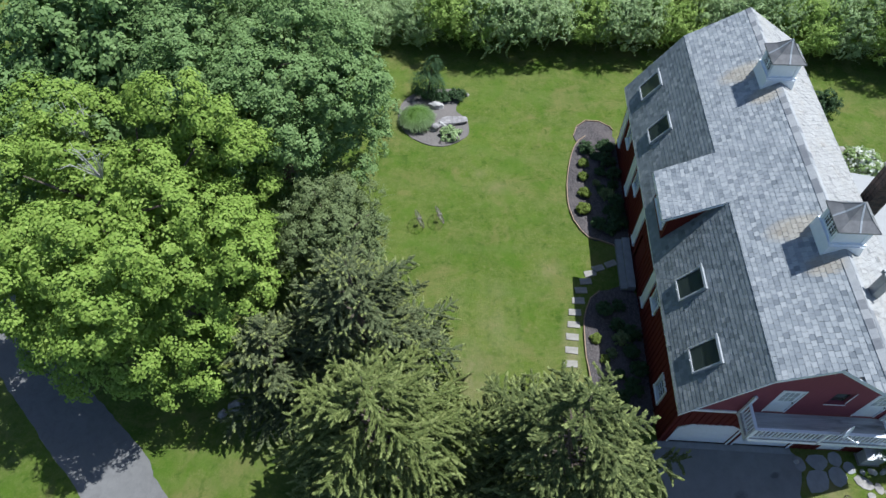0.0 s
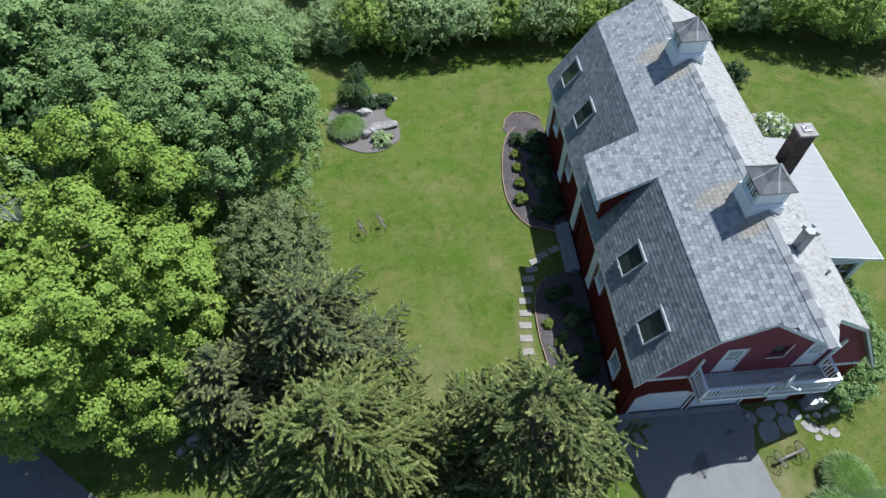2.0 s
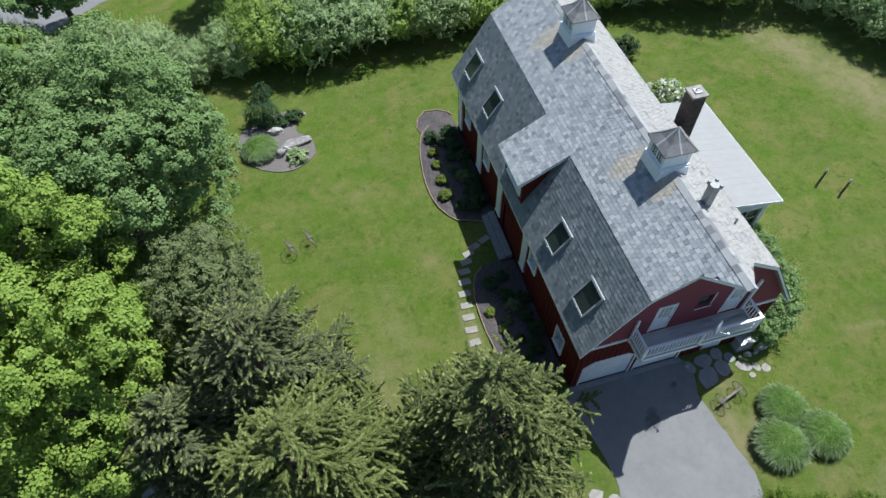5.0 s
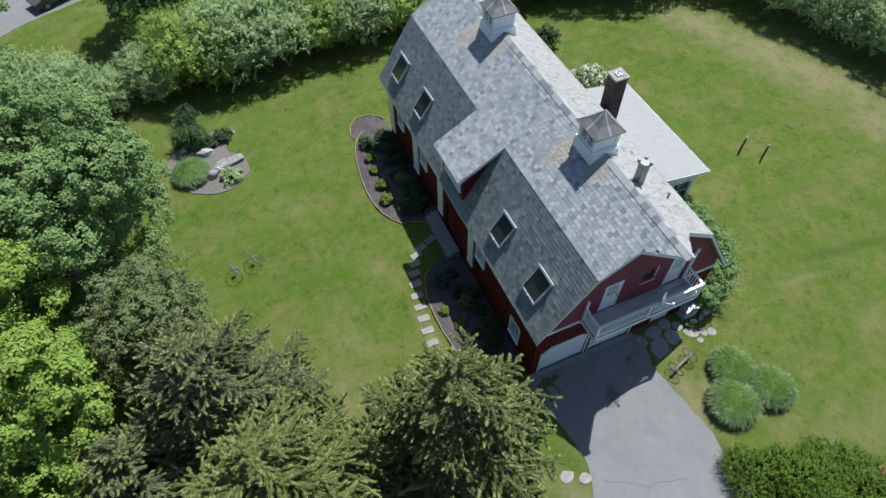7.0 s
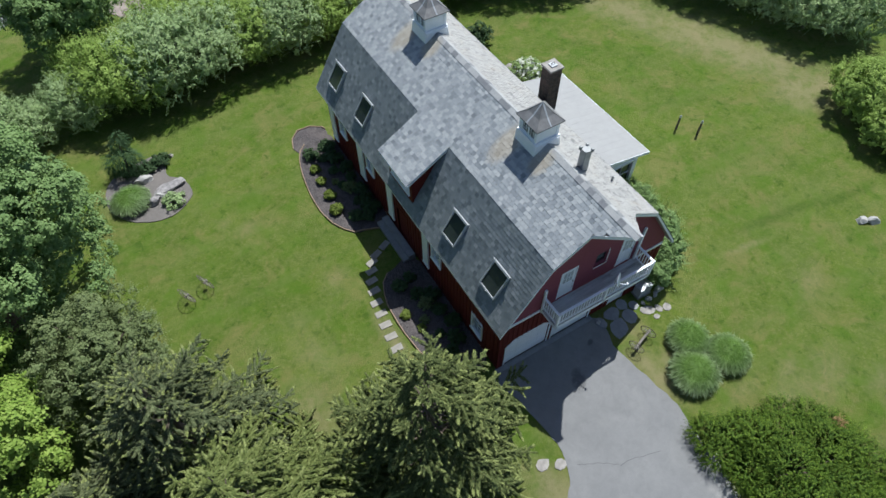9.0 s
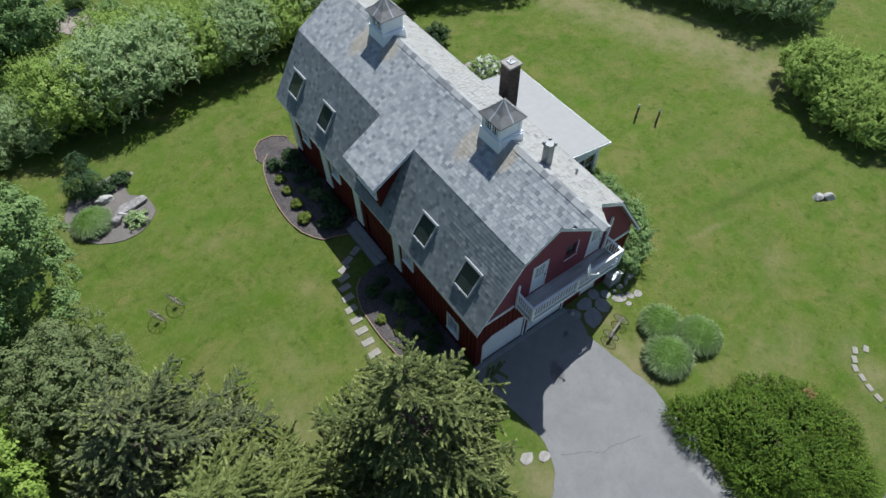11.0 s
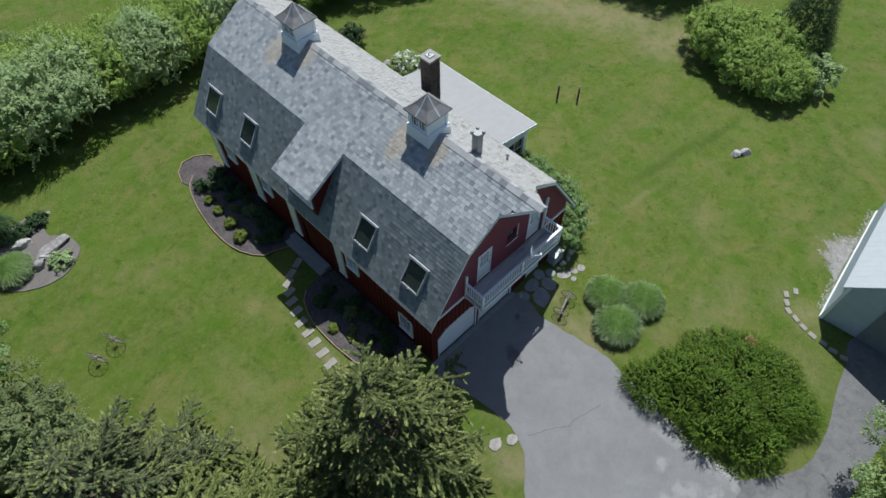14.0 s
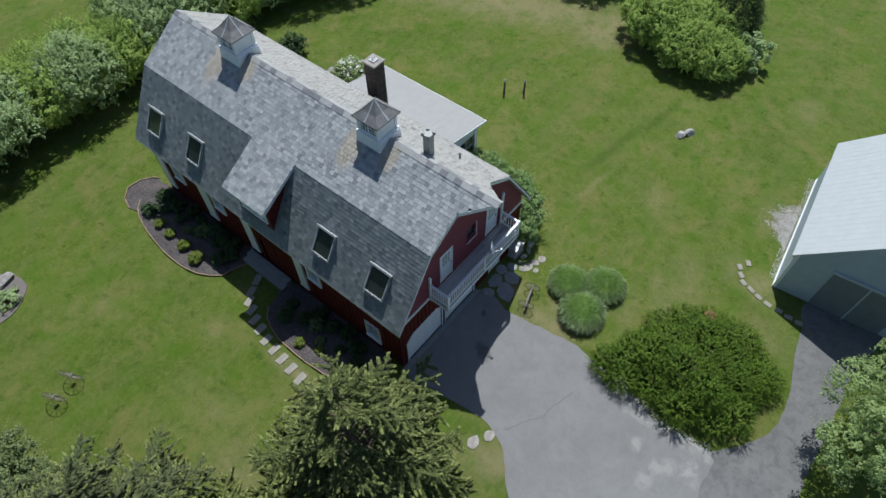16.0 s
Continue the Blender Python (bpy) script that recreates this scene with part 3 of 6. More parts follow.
GAR = [(0.42, 2.98, 0.02, 2.25), (3.30, 5.66, 0.02, 2.25)]
ENTRY = (7.05, 7.95, 0.1, 2.15)
UP_DOORS = [(3.00, 3.80, 4.12, 6.15), (6.45, 7.25, 4.12, 6.15)]
UP_WIN = (4.88, 5.56, 5.35, 6.2)
FLOOR2 = 3.95

gable_low = part("gable_wall_lower", wall_panel("y", Y0, 0.2, (0, W, 0, FLOOR2), GAR + [ENTRY]), M_RED, house)
# upper gable: columns of wall cut by the roof's underside
def roof_under(x, drop=0.16):
    x = CX - abs(x - CX)
    (xa, za), (xb, zb) = (EAVE, KNEE) if x < KNEE[0] else (KNEE, RIDGE)
    return za + (x - xa) / (xb - xa) * (zb - za) - drop


def gable(y, thick, holes):
    xs = sorted({0.0, 0.3, KNEE[0], CX, W - KNEE[0], W - 0.3, W, *[h[0] for h in holes], *[h[1] for h in holes]})
    b = Build()
    b.weld = True
    for a, c in zip(xs[:-1], xs[1:]):
        inside = [h for h in holes if h[0] < (a + c) / 2 < h[1]]
        spans = [(FLOOR2 + 0.002, inside[0][2]), (inside[0][3], None)] if inside else [(FLOOR2 + 0.002, None)]
        for lo, hi in spans:
            za, zc = (hi, hi) if hi is not None else (max(lo, roof_under(a)), max(lo, roof_under(c)))
            b.prism([(a, y, lo), (c, y, lo), (c, y, zc), (a, y, za)], (0, thick, 0))
    return b


part("gable_wall_upper", gable(Y0, 0.2, UP_DOORS + [UP_WIN]), M_PLUM, house, "faded plum-red gable boards")
part("gable_wall_back", gable(Y1 - 0.2, 0.2, []), M_RED, house)
part("back_wall_lower", wall_panel("y", Y1 - 0.2, 0.2, (0, W, 0, FLOOR2), []), M_RED, house)
W_WINDOWS = [(1.45, 2.25, 0.95, 2.15), (5.35, 6.15, 2.3, 3.3), (12.75, 13.55, 2.3, 3.3), (16.3, 17.1, 2.3, 3.3)]
FRONT_DOOR = (8.9, 10.0, 0.3, 2.4)
west = part("wall_west", wall_panel("x", 0.0, 0.2, (0.2, Y1 - 0.2, 0, 4.42), W_WINDOWS + [FRONT_DOOR]), M_RED, house)
part("wall_east", wall_panel("x", W, -0.2, (0.2, Y1 - 0.2, 0, 4.42), []), M_RED, house)


def board_batten(wall, plane, at, u0, u1, z0, top, holes, pitch=0.30, mat=M_RED):
    """Upright battens, each a piece of its own, that stop at the openings."""
    cache = {}
    n = int((u1 - u0) / pitch)
    for i in range(n + 1):
        u = u0 + 0.06 + i * (u1 - u0 - 0.12) / n
        z1 = top(u) if callable(top) else top
        cuts = sorted((h[2] - 0.08, h[3] + 0.08) for h in holes if h[0] - 0.12 < u < h[1] + 0.12)
        lo = z0
        for a, b in cuts + [(z1, None)]:
            if a - lo > 0.15:
                key = round(a - lo, 2)
                if key not in cache:
                    s = (0.03, 0.018) if plane == "y" else (0.018, 0.03)
                    cache[key] = Build().box((-s[0], -s[1], 0), (s[0], s[1], key)).mesh("batten", mat)
                ob = new("batten", cache[key])
                ob.parent = wall
                ob.location = (u, at - 0.016, lo) if plane == "y" else (at - 0.016, u, lo)
            lo = b if b is not None else lo


def frame_set(parent, plane, at, rect, depth=0.06, width=0.09, mat=M_WHITE, out=-1, sill=True, bars=(1, 1), panel=None):
    """A framed opening: four frame members in one part, sill, and glass or a panel set back."""
    u0, u1, z0, z1 = rect

    def bx(b, a, c, d0, d1):
        (ua, za), (ub, zb) = a, c
        lo, hi = sorted((at + out * d0, at + out * d1))
        return b.box((ua, lo, za), (ub, hi, zb)) if plane == "y" else b.box((lo, ua, za), (hi, ub, zb))

    f = Build()
    bx(f, (u0 - width, z0 - (0 if not sill else width)), (u0 + 0.02, z1 + width), -0.10, depth)
    bx(f, (u1 - 0.02, z0 - (0 if not sill else width)), (u1 + width, z1 + width), -0.10, depth)
    bx(f, (u0 + 0.02, z1 - 0.02), (u1 - 0.02, z1 + width), -0.10, depth)
    if sill:
        bx(f, (u0 + 0.02, z0 - width), (u1 - 0.02, z0 + 0.02), -0.10, depth)
    for k in range(1, bars[0] + 1):
        u = u0 + (u1 - u0) * k / (bars[0] + 1)
        bx(f, (u - 0.015, z0), (u + 0.015, z1), -0.07, -0.02)
    for k in range(1, bars[1] + 1):
        z = z0 + (z1 - z0) * k / (bars[1] + 1)
        bx(f, (u0, z - 0.015), (u1, z + 0.015), -0.07, -0.02)
    part("window_frame", f, mat, parent)
    gl = Build()
    bx(gl, (u0, z0), (u1, z1), -0.11, -0.085)
    part("pane", gl, M_GLASS, parent)
    if sill:
        s = Build()
        bx(s, (u0 - width - 0.03, z0 - width - 0.04), (u1 + width + 0.03, z0 - width), -0.05, depth + 0.05)
        part("sill", s, mat, parent)


def sub_empty(name, parent, label=""):
    ob = new(name)
    ob.empty_display_size = 0.1
    ob.parent = parent
    return tagged(ob, label)


def panel_door(name, parent, rect, glass_top, label):
    """A white door in the gable: leaf with raised panels and a small glazed light above."""
    u0, u1, z0, z1 = rect
    leaf = Build().box((u0, 0.01, z0), (u1, 0.06, z1))
    w = u1 - u0
    for a, b in ((0.12, 0.46), (0.54, 0.88)):
        leaf.box((u0 + a * w, 0.002, z0 + 0.15), (u0 + b * w, 0.01, z0 + (0.95 if glass_top else z1 - z0 - 0.15)))
    d = part(name, leaf, M_WHITE, parent, label)
    tr = Build()
    for a, b in ((u0 - 0.05, u0), (u1, u1 + 0.05)):
        tr.box((a, -0.02, z0), (b, 0.1, z1 + 0.05))
    tr.box((u0, -0.02, z1), (u1, 0.1, z1 + 0.05))
    part("door_frame", tr, M_WHITE, d)
    if glass_top:
        gl = Build().box((u0 + 0.14, 0.002, z0 + 1.12), (u1 - 0.14, 0.009, z1 - 0.16))
        part("pane", gl, M_CURTAIN, d)
        bars = Build()
        for k in (1, 2):
            u = u0 + 0.14 + (w - 0.28) * k / 3
            bars.box((u - 0.012, -0.008, z0 + 1.12), (u + 0.012, 0.001, z1 - 0.16))
        bars.box((u0 + 0.14, -0.012, z0 + 1.47), (u1 - 0.14, -0.0085, z0 + 1.50))
        part("glazing_grid", bars, M_WHITE, d)
    kn = Build().tube([(u1 - 0.08, 0.03, z0 + 1.0), (u1 - 0.08, -0.04, z0 + 1.0)], [0.02, 0.03], 8)
    part("door_knob", kn, M_IRON, d)


for r in UP_DOORS:
    panel_door("balcony_door", house, r, True, "white balcony door with a small glazed top")
panel_door("entry_door", house, ENTRY, True, "white entry door under the balcony")
win = sub_empty("gable_window", house, "small dark window with a white frame")
frame_set(win, "y", Y0, UP_WIN, mat=M_PLUM, width=0.03, depth=0.01, bars=(0, 0))
part("window_trim", Build().box((UP_WIN[1] + 0.03, -0.025, UP_WIN[2] - 0.07), (UP_WIN[1] + 0.065, -0.001, UP_WIN[3] + 0.03)).box((UP_WIN[0] - 0.06, -0.07, UP_WIN[2] - 0.12), (UP_WIN[1] + 0.06, -0.062, UP_WIN[2] - 0.06)), M_WHITE, win)
for r in W_WINDOWS:
    wv = sub_empty("window", house, "white framed sash window")
    frame_set(wv, "x", 0.0, r, bars=(1, 3))
fd = part("front_door", Build().box((0.06, 8.9, 0.3), (0.12, 10.0, 2.4)), M_RED, house, "dark red front door behind the stoop")
part("door_frame", Build().box((-0.04, 8.78, 0.3), (0.1, 8.9, 2.52)).box((-0.04, 10.0, 0.3), (0.1, 10.12, 2.52)).box((-0.04, 8.9, 2.4), (0.1, 10.0, 2.52)), M_RED, fd)

for u0, u1, z0, z1 in GAR:
    leaf = Build().box((u0, 0.05, z0), (u1, 0.09, z1))
    gd = part("garage_door", leaf, M_WHITE, house, "white panelled overhead garage door")
    for i in range(4):
        za, zb = z0 + (z1 - z0) * i / 4 + 0.012, z0 + (z1 - z0) * (i + 1) / 4 - 0.012
        sec = Build()
        for k in range(4):
            ua = u0 + (u1 - u0) * k / 4
            sec.box((ua + 0.05, 0.040, za + 0.04), (ua + (u1 - u0) / 4 - 0.05, 0.05, zb - 0.04))
        part("door_section", sec, M_WHITE, gd)
    c = 0.48
    for u, sg in ((u0, 1), (u1, -1)):
        part("spandrel", Build().prism([(u, -0.002, z1), (u + sg * c, -0.002, z1), (u, -0.002, z1 - c * 0.8)], (0, 0.035, 0)), M_RED, gd, "red board closing the corner of the opening")
    # white trim that runs up the sides and over the cut corners
    ring = [(u0, z0), (u0, z1 - c * 0.8), (u0 + c, z1), (u1 - c, z1), (u1, z1 - c * 0.8), (u1, z0)]
    fr = Build()
    w = 0.075
    outer = [(u0 - w, z0), (u0 - w, z1 - c * 0.8 + 0.04), (u0 + c - 0.04, z1 + w), (u1 - c + 0.04, z1 + w), (u1 + w, z1 - c * 0.8 + 0.04), (u1 + w, z0)]
    for k in range(5):
        (xa, za), (xb, zb), (xc, zc), (xd, zd) = ring[k], ring[k + 1], outer[k + 1], outer[k]
        fr.prism([(xa, -0.04, za), (xb, -0.04, zb), (xc, -0.04, zc), (xd, -0.04, zd)], (0, 0.034, 0))
    part("garage_door_frame", fr, M_WHITE, gd)
part("garage_apron", Build().box((-0.1, -0.30, 0.021), (5.85, -0.045, 0.06)), M_STOOP, house, "pale concrete strip at the garage doors")
for xa, xb in ((-0.02, 2.06), (7.66, W + 0.02)):
    part("floor_band", Build().box((xa, -0.05, FLOOR2 - 0.12), (xb, -0.002, FLOOR2 + 0.05)), M_WHITE, house, "white band board between the storeys")
for x in (0.0, W):
    part("corner_board", Build().box((x - 0.03 if x == 0 else x - 0.1, -0.03, 0), (x + 0.1 if x == 0 else x + 0.03, -0.003, FLOOR2 - 0.12)), M_RED, house)
# broad white panels along the front
PANELS = ((6.55, 7.15), (10.45, 11.1), (14.0, 14.75), (17.9, 18.55))
for ya, yb in PANELS:
    pl = Build().box((-0.07, ya, 0.75), (-0.002, yb, 3.9)).box((-0.10, ya - 0.04, 0.67), (-0.002, yb + 0.04, 0.75))
    part("wall_panel", pl, M_WHITE, house, "white panel on the front wall under the eave")
part("eave_beam", Build().box((-0.30, 0.1, 3.92), (-0.004, Y1 - 0.1, 4.08)), M_WHITE, house)


def slope_frame(p, q):
    """Origin, unit way up the slope, outward normal and length for a roof face from p to q (x, z)."""
    p, q = Vector((p[0], 0, p[1])), Vector((q[0], 0, q[1]))
    up = (q - p).normalized()
    n = Vector((-up.z, 0, up.x)) if up.x > 0 else Vector((up.z, 0, -up.x))
    return p, up, n, (q - p).length


MIR = lambda p: (2 * CX - p[0], p[1])
FACES = {"west_low": (EAVE, KNEE), "west_up": (KNEE, RIDGE), "east_up": (MIR(KNEE), RIDGE), "east_low": (MIR(EAVE), MIR(KNEE))}
DORM = (7.72, 10.57)
roof = sub_empty("roof", house, "grey slate gambrel roof, worn and patched")


def near_end(face, s, length):
    """Where a course begins: the upper faces run out into the hood at the gable's peak."""
    if "up" in face:
        k = (s - (length - 1.25)) / 1.25
        return RY0 + (TIP - RY0) * max(0.0, min(1.0, k))
    return RY0


for face, (p, q) in FACES.items():
    o, up, n, ln = slope_frame(p, q)
    deck_b = Build()
    loops = [(0, RY0), (ln - 1.25, RY0), (ln, TIP), (ln, RY1), (0, RY1)] if "up" in face else [(0, RY0), (ln, RY0), (ln, RY1), (0, RY1)]
    deck_b.prism([o + up * s + Vector((0, y, 0)) - n * 0.03 for s, y in loops], -n * 0.10)
    part("roof_deck", deck_b, M_OLDWOOD, roof)


# ---- slates ----
SW, SE = 0.228, 0.200
rs = random.Random(5)
slate_var = []
for k in range(6):
    b = Build()
    w, t = SW * 0.5 - 0.004 - 0.003 * rs.random(), 0.008 + 0.005 * rs.random()
    c = 0.01 * rs.random()
    b.add([(-w, 0, 0), (w, c, 0), (w, SE * 1.25, -0.012), (-w, SE * 1.25, -0.012), (-w, 0, t), (w, c, t), (w, SE * 1.25, -0.004), (-w, SE * 1.25, -0.004)],
          [(0, 3, 2, 1), (4, 5, 6, 7), (0, 1, 5, 4), (1, 2, 6, 5), (2, 3, 7, 6), (3, 0, 4, 7)])
    slate_var.append(b)
slate_mesh = {m.name: [b.mesh("slate", m) for b in slate_var] for m in (M_SLATE,)}


def slate_face(face, parent, o, up, n, ln, mat, singles=None, start=None, stop=None, skip=None):
    """Courses of slates; those inside the stretch 'singles' are pieces of their own."""
    joined = Build()
    across = up.cross(n)
    ax = Vector((0, 1, 0)) if across.y > 0 else Vector((0, -1, 0))
    turn = Matrix((ax, up, ax.cross(up))).transposed().to_4x4()
    rows = int(ln / SE)
    thin = 0.45 if "low" in face else 0.60
    for i in range(rows + 1):
        s = i * ln / (rows + 1)
        y0 = (start(s) if start else RY0) - 0.03
        y1 = (stop(s) if stop else RY1) + 0.03
        y = y0 - (SW / 2 if i % 2 else 0.0) + rs.uniform(-0.03, 0.03)
        while y < y1:
            a, c = max(y, y0), min(y + SW, y1)
            y += SW
            yc = (a + c) / 2
            if c - a < 0.05 or (skip and skip(s, yc)):
                continue
            m = turn @ Euler((-(0.022 + rs.uniform(0, 0.02)) * thin, 0, rs.gauss(0, 0.010))).to_matrix().to_4x4() @ Matrix.Diagonal(((c - a) / SW, 1, thin, 1))
            slant = (start(s) - start(s + SE * 1.25)) if start and a == y0 else 0.0
            m.translation = o + up * (s - 0.02) + Vector((0, yc, 0)) + n * (0.018 + rs.uniform(0, 0.004))
            k = rs.randrange(6)
            if slant > 0.02:
                # the cut slates of the hood follow its slanting edge
                low = [Vector((v[0], v[1], v[2])) for v in slate_var[k].v]
                far = min(v.x * ax.y for v in low)
                pts = [m @ v - Vector((0, slant if v.y > 0.1 and abs(v.x * ax.y - far) < 0.05 else 0, 0)) for v in low]
                joined.add(pts, slate_var[k].f)
            elif singles and singles(s, yc):
                ob = new("slate", slate_mesh[mat.name][k])
                ob.parent = parent
                ob.matrix_local = m
            else:
                joined.add(slate_var[k].v, slate_var[k].f, m)
    me = bpy.data.meshes.new("slate_cover")
    me.from_pydata(joined.v, [], joined.f)
    me.materials.append(mat)
    part("slate_cover", me, mat, parent, kind="stuff")


# roof trim: rake boards, ridge cap, fascia
for side in (0, 1):
    for name, pts, ys in (("rake_board", [EAVE, KNEE, (CX - 1.06, 8.87), RIDGE], [RY0 - 0.02] * 3 + [TIP - 0.02]), ("back_rake_board", [EAVE, KNEE, RIDGE], [RY1 - 0.015] * 3)):
        rk = Build()
        rk.weld = True
        for k in range(len(pts) - 1):
            a, b = (MIR(pts[k]), MIR(pts[k + 1])) if side else (pts[k], pts[k + 1])
            pa, pb = Vector((a[0], ys[k], a[1] - 0.03)), Vector((b[0], ys[k + 1], b[1] - 0.03))
            rk.prism([pa, pb, pb - Vector((0, 0, 0.17)), pa - Vector((0, 0, 0.17))], (0, 0.035, 0))
        part(name, rk, M_WHITE, roof, "white rake board along the gable")
for x in (EAVE[0] + 0.02, MIR(EAVE)[0] - 0.05):
    part("fascia", Build().box((x, RY0 + 0.03, EAVE[1] - 0.20), (x + 0.03, RY1 - 0.03, EAVE[1] - 0.03)), M_WHITE, roof)
cap = Build()
o1, u1, n1, l1 = slope_frame(KNEE, RIDGE)
for i in range(56):
    y = TIP + i * (RY1 - TIP) / 56
    for sgn in (1, -1):
        upv = Vector((u1.x * sgn, 0, u1.z))
        nv = Vector((n1.x * sgn, 0, n1.z))
        p0 = Vector((CX, y, RIDGE[1])) + nv * (0.026 + 0.005 * (i % 2))
        cap.prism([p0, p0 + Vector((0, 0.385, 0)), p0 + Vector((0, 0.385, 0)) - upv * 0.24, p0 - upv * 0.24], nv * 0.010)
part("ridge_cap", cap, M_RIDGE, roof, "ridge course of slates", kind="stuff")
# timber beam end under the hood
part("hood_beam", Build().box((CX - 0.08, TIP + 0.25, 9.05), (CX + 0.08, 0.0, 9.24)), M_OLDWOOD, roof, "dark hay-hoist beam under the roof's peak")

# dormer
dormer = sub_empty("dormer", house, "shed dormer with a slate roof over the front door")
DX, DZ = -0.42, 6.42
y0, y1 = DORM
do, du, dn, dl = slope_frame((DX, DZ), (KNEE[0] + 0.05, KNEE[1] + 0.06))
db = Build().prism([do + Vector((0, y, 0)) + du * s - dn * 0.03 for s, y in ((0, y0), (dl, y0), (dl, y1), (0, y1))], -dn * 0.10)
part("dormer_roof", db, M_OLDWOOD, dormer)
lowz = lambda x: EAVE[1] + (x - EAVE[0]) / (KNEE[0] - EAVE[0]) * (KNEE[1] - EAVE[1])
topz = lambda x: DZ + (x - DX) / (KNEE[0] + 0.05 - DX) * (KNEE[1] + 0.06 - DZ) - 0.13
FX = -0.05
for y in (y0 + 0.22, y1 - 0.32):
    b = Build().prism([(FX, y, lowz(FX) - 0.1), (FX, y, topz(FX)), (1.85, y, topz(1.85)), (1.80, y, lowz(1.80) - 0.1)], (0, 0.1, 0))
    part("dormer_cheek", b, M_RED, dormer, "red dormer side wall")
dh = [(8.25, 9.0, 5.25, 6.2), (9.2, 9.95, 5.25, 6.2)]
part("dormer_front", wall_panel("x", FX, 0.1, (y0 + 0.32, y1 - 0.32, lowz(FX) - 0.1, topz(FX)), dh), M_RED, dormer)
for r in dh:
    frame_set(dormer, "x", FX, r, bars=(1, 2), depth=0.05)
part("dormer_fascia", Build().box((DX - 0.03, y0, DZ - 0.17), (DX, y1, DZ - 0.03)), M_WHITE, dormer)
for y in (y0 - 0.03, y1):
    part("dormer_rake", Build().prism([(DX, y, DZ - 0.03), (KNEE[0], y, KNEE[1] + 0.02), (KNEE[0], y, KNEE[1] - 0.12), (DX, y, DZ - 0.17)], (0, 0.03, 0)), M_WHITE, dormer)

# skylights on the steep west slope, propped open at the foot
lo_o, lo_u, lo_n, lo_l = slope_frame(*FACES["west_low"])
SKY_S0, SKY_S1 = 1.02, 2.42
for y0s, y1s in ((0.95, 2.08), (4.28, 5.38), (13.70, 14.80), (17.02, 18.18)):
    sk = sub_empty("skylight", roof, "roof window with a grey frame and a pale head board")
    P = lambda s, y, h: lo_o + lo_u * s + Vector((0, y, 0)) + lo_n * h
    fr = Build()
    for a, b, c, d in ((SKY_S0, SKY_S1, y0s, y0s + 0.07), (SKY_S0, SKY_S1, y1s - 0.07, y1s), (SKY_S0, SKY_S0 + 0.07, y0s + 0.07, y1s - 0.07), (SKY_S1 - 0.07, SKY_S1, y0s + 0.07, y1s - 0.07)):
        fr.prism([P(a, c, 0.02), P(b, c, 0.02), P(b, d, 0.02), P(a, d, 0.02)], lo_n * 0.14)
    part("window_frame", fr, M_PALEMETAL, sk, "grey frame")
    part("pane", Build().prism([P(SKY_S0 + 0.06, y0s + 0.06, 0.09), P(SKY_S1 - 0.06, y0s + 0.06, 0.09), P(SKY_S1 - 0.06, y1s - 0.06, 0.09), P(SKY_S0 + 0.06, y1s - 0.06, 0.09)], lo_n * 0.02), M_GLASS, sk)
    part("head_board", Build().prism([P(SKY_S1 - 0.02, y0s - 0.06, 0.165), P(SKY_S1 + 0.07, y0s - 0.06, 0.165), P(SKY_S1 + 0.07, y1s + 0.06, 0.165), P(SKY_S1 - 0.02, y1s + 0.06, 0.165)], lo_n * 0.06), M_PALEMETAL, sk, "pale head board")
    part("latch", Build().tube([P(SKY_S0 + 0.04, (y0s + y1s) / 2, 0.16), P(SKY_S0 + 0.04, (y0s + y1s) / 2, 0.24)], 0.012, 6), M_WHITE, sk)


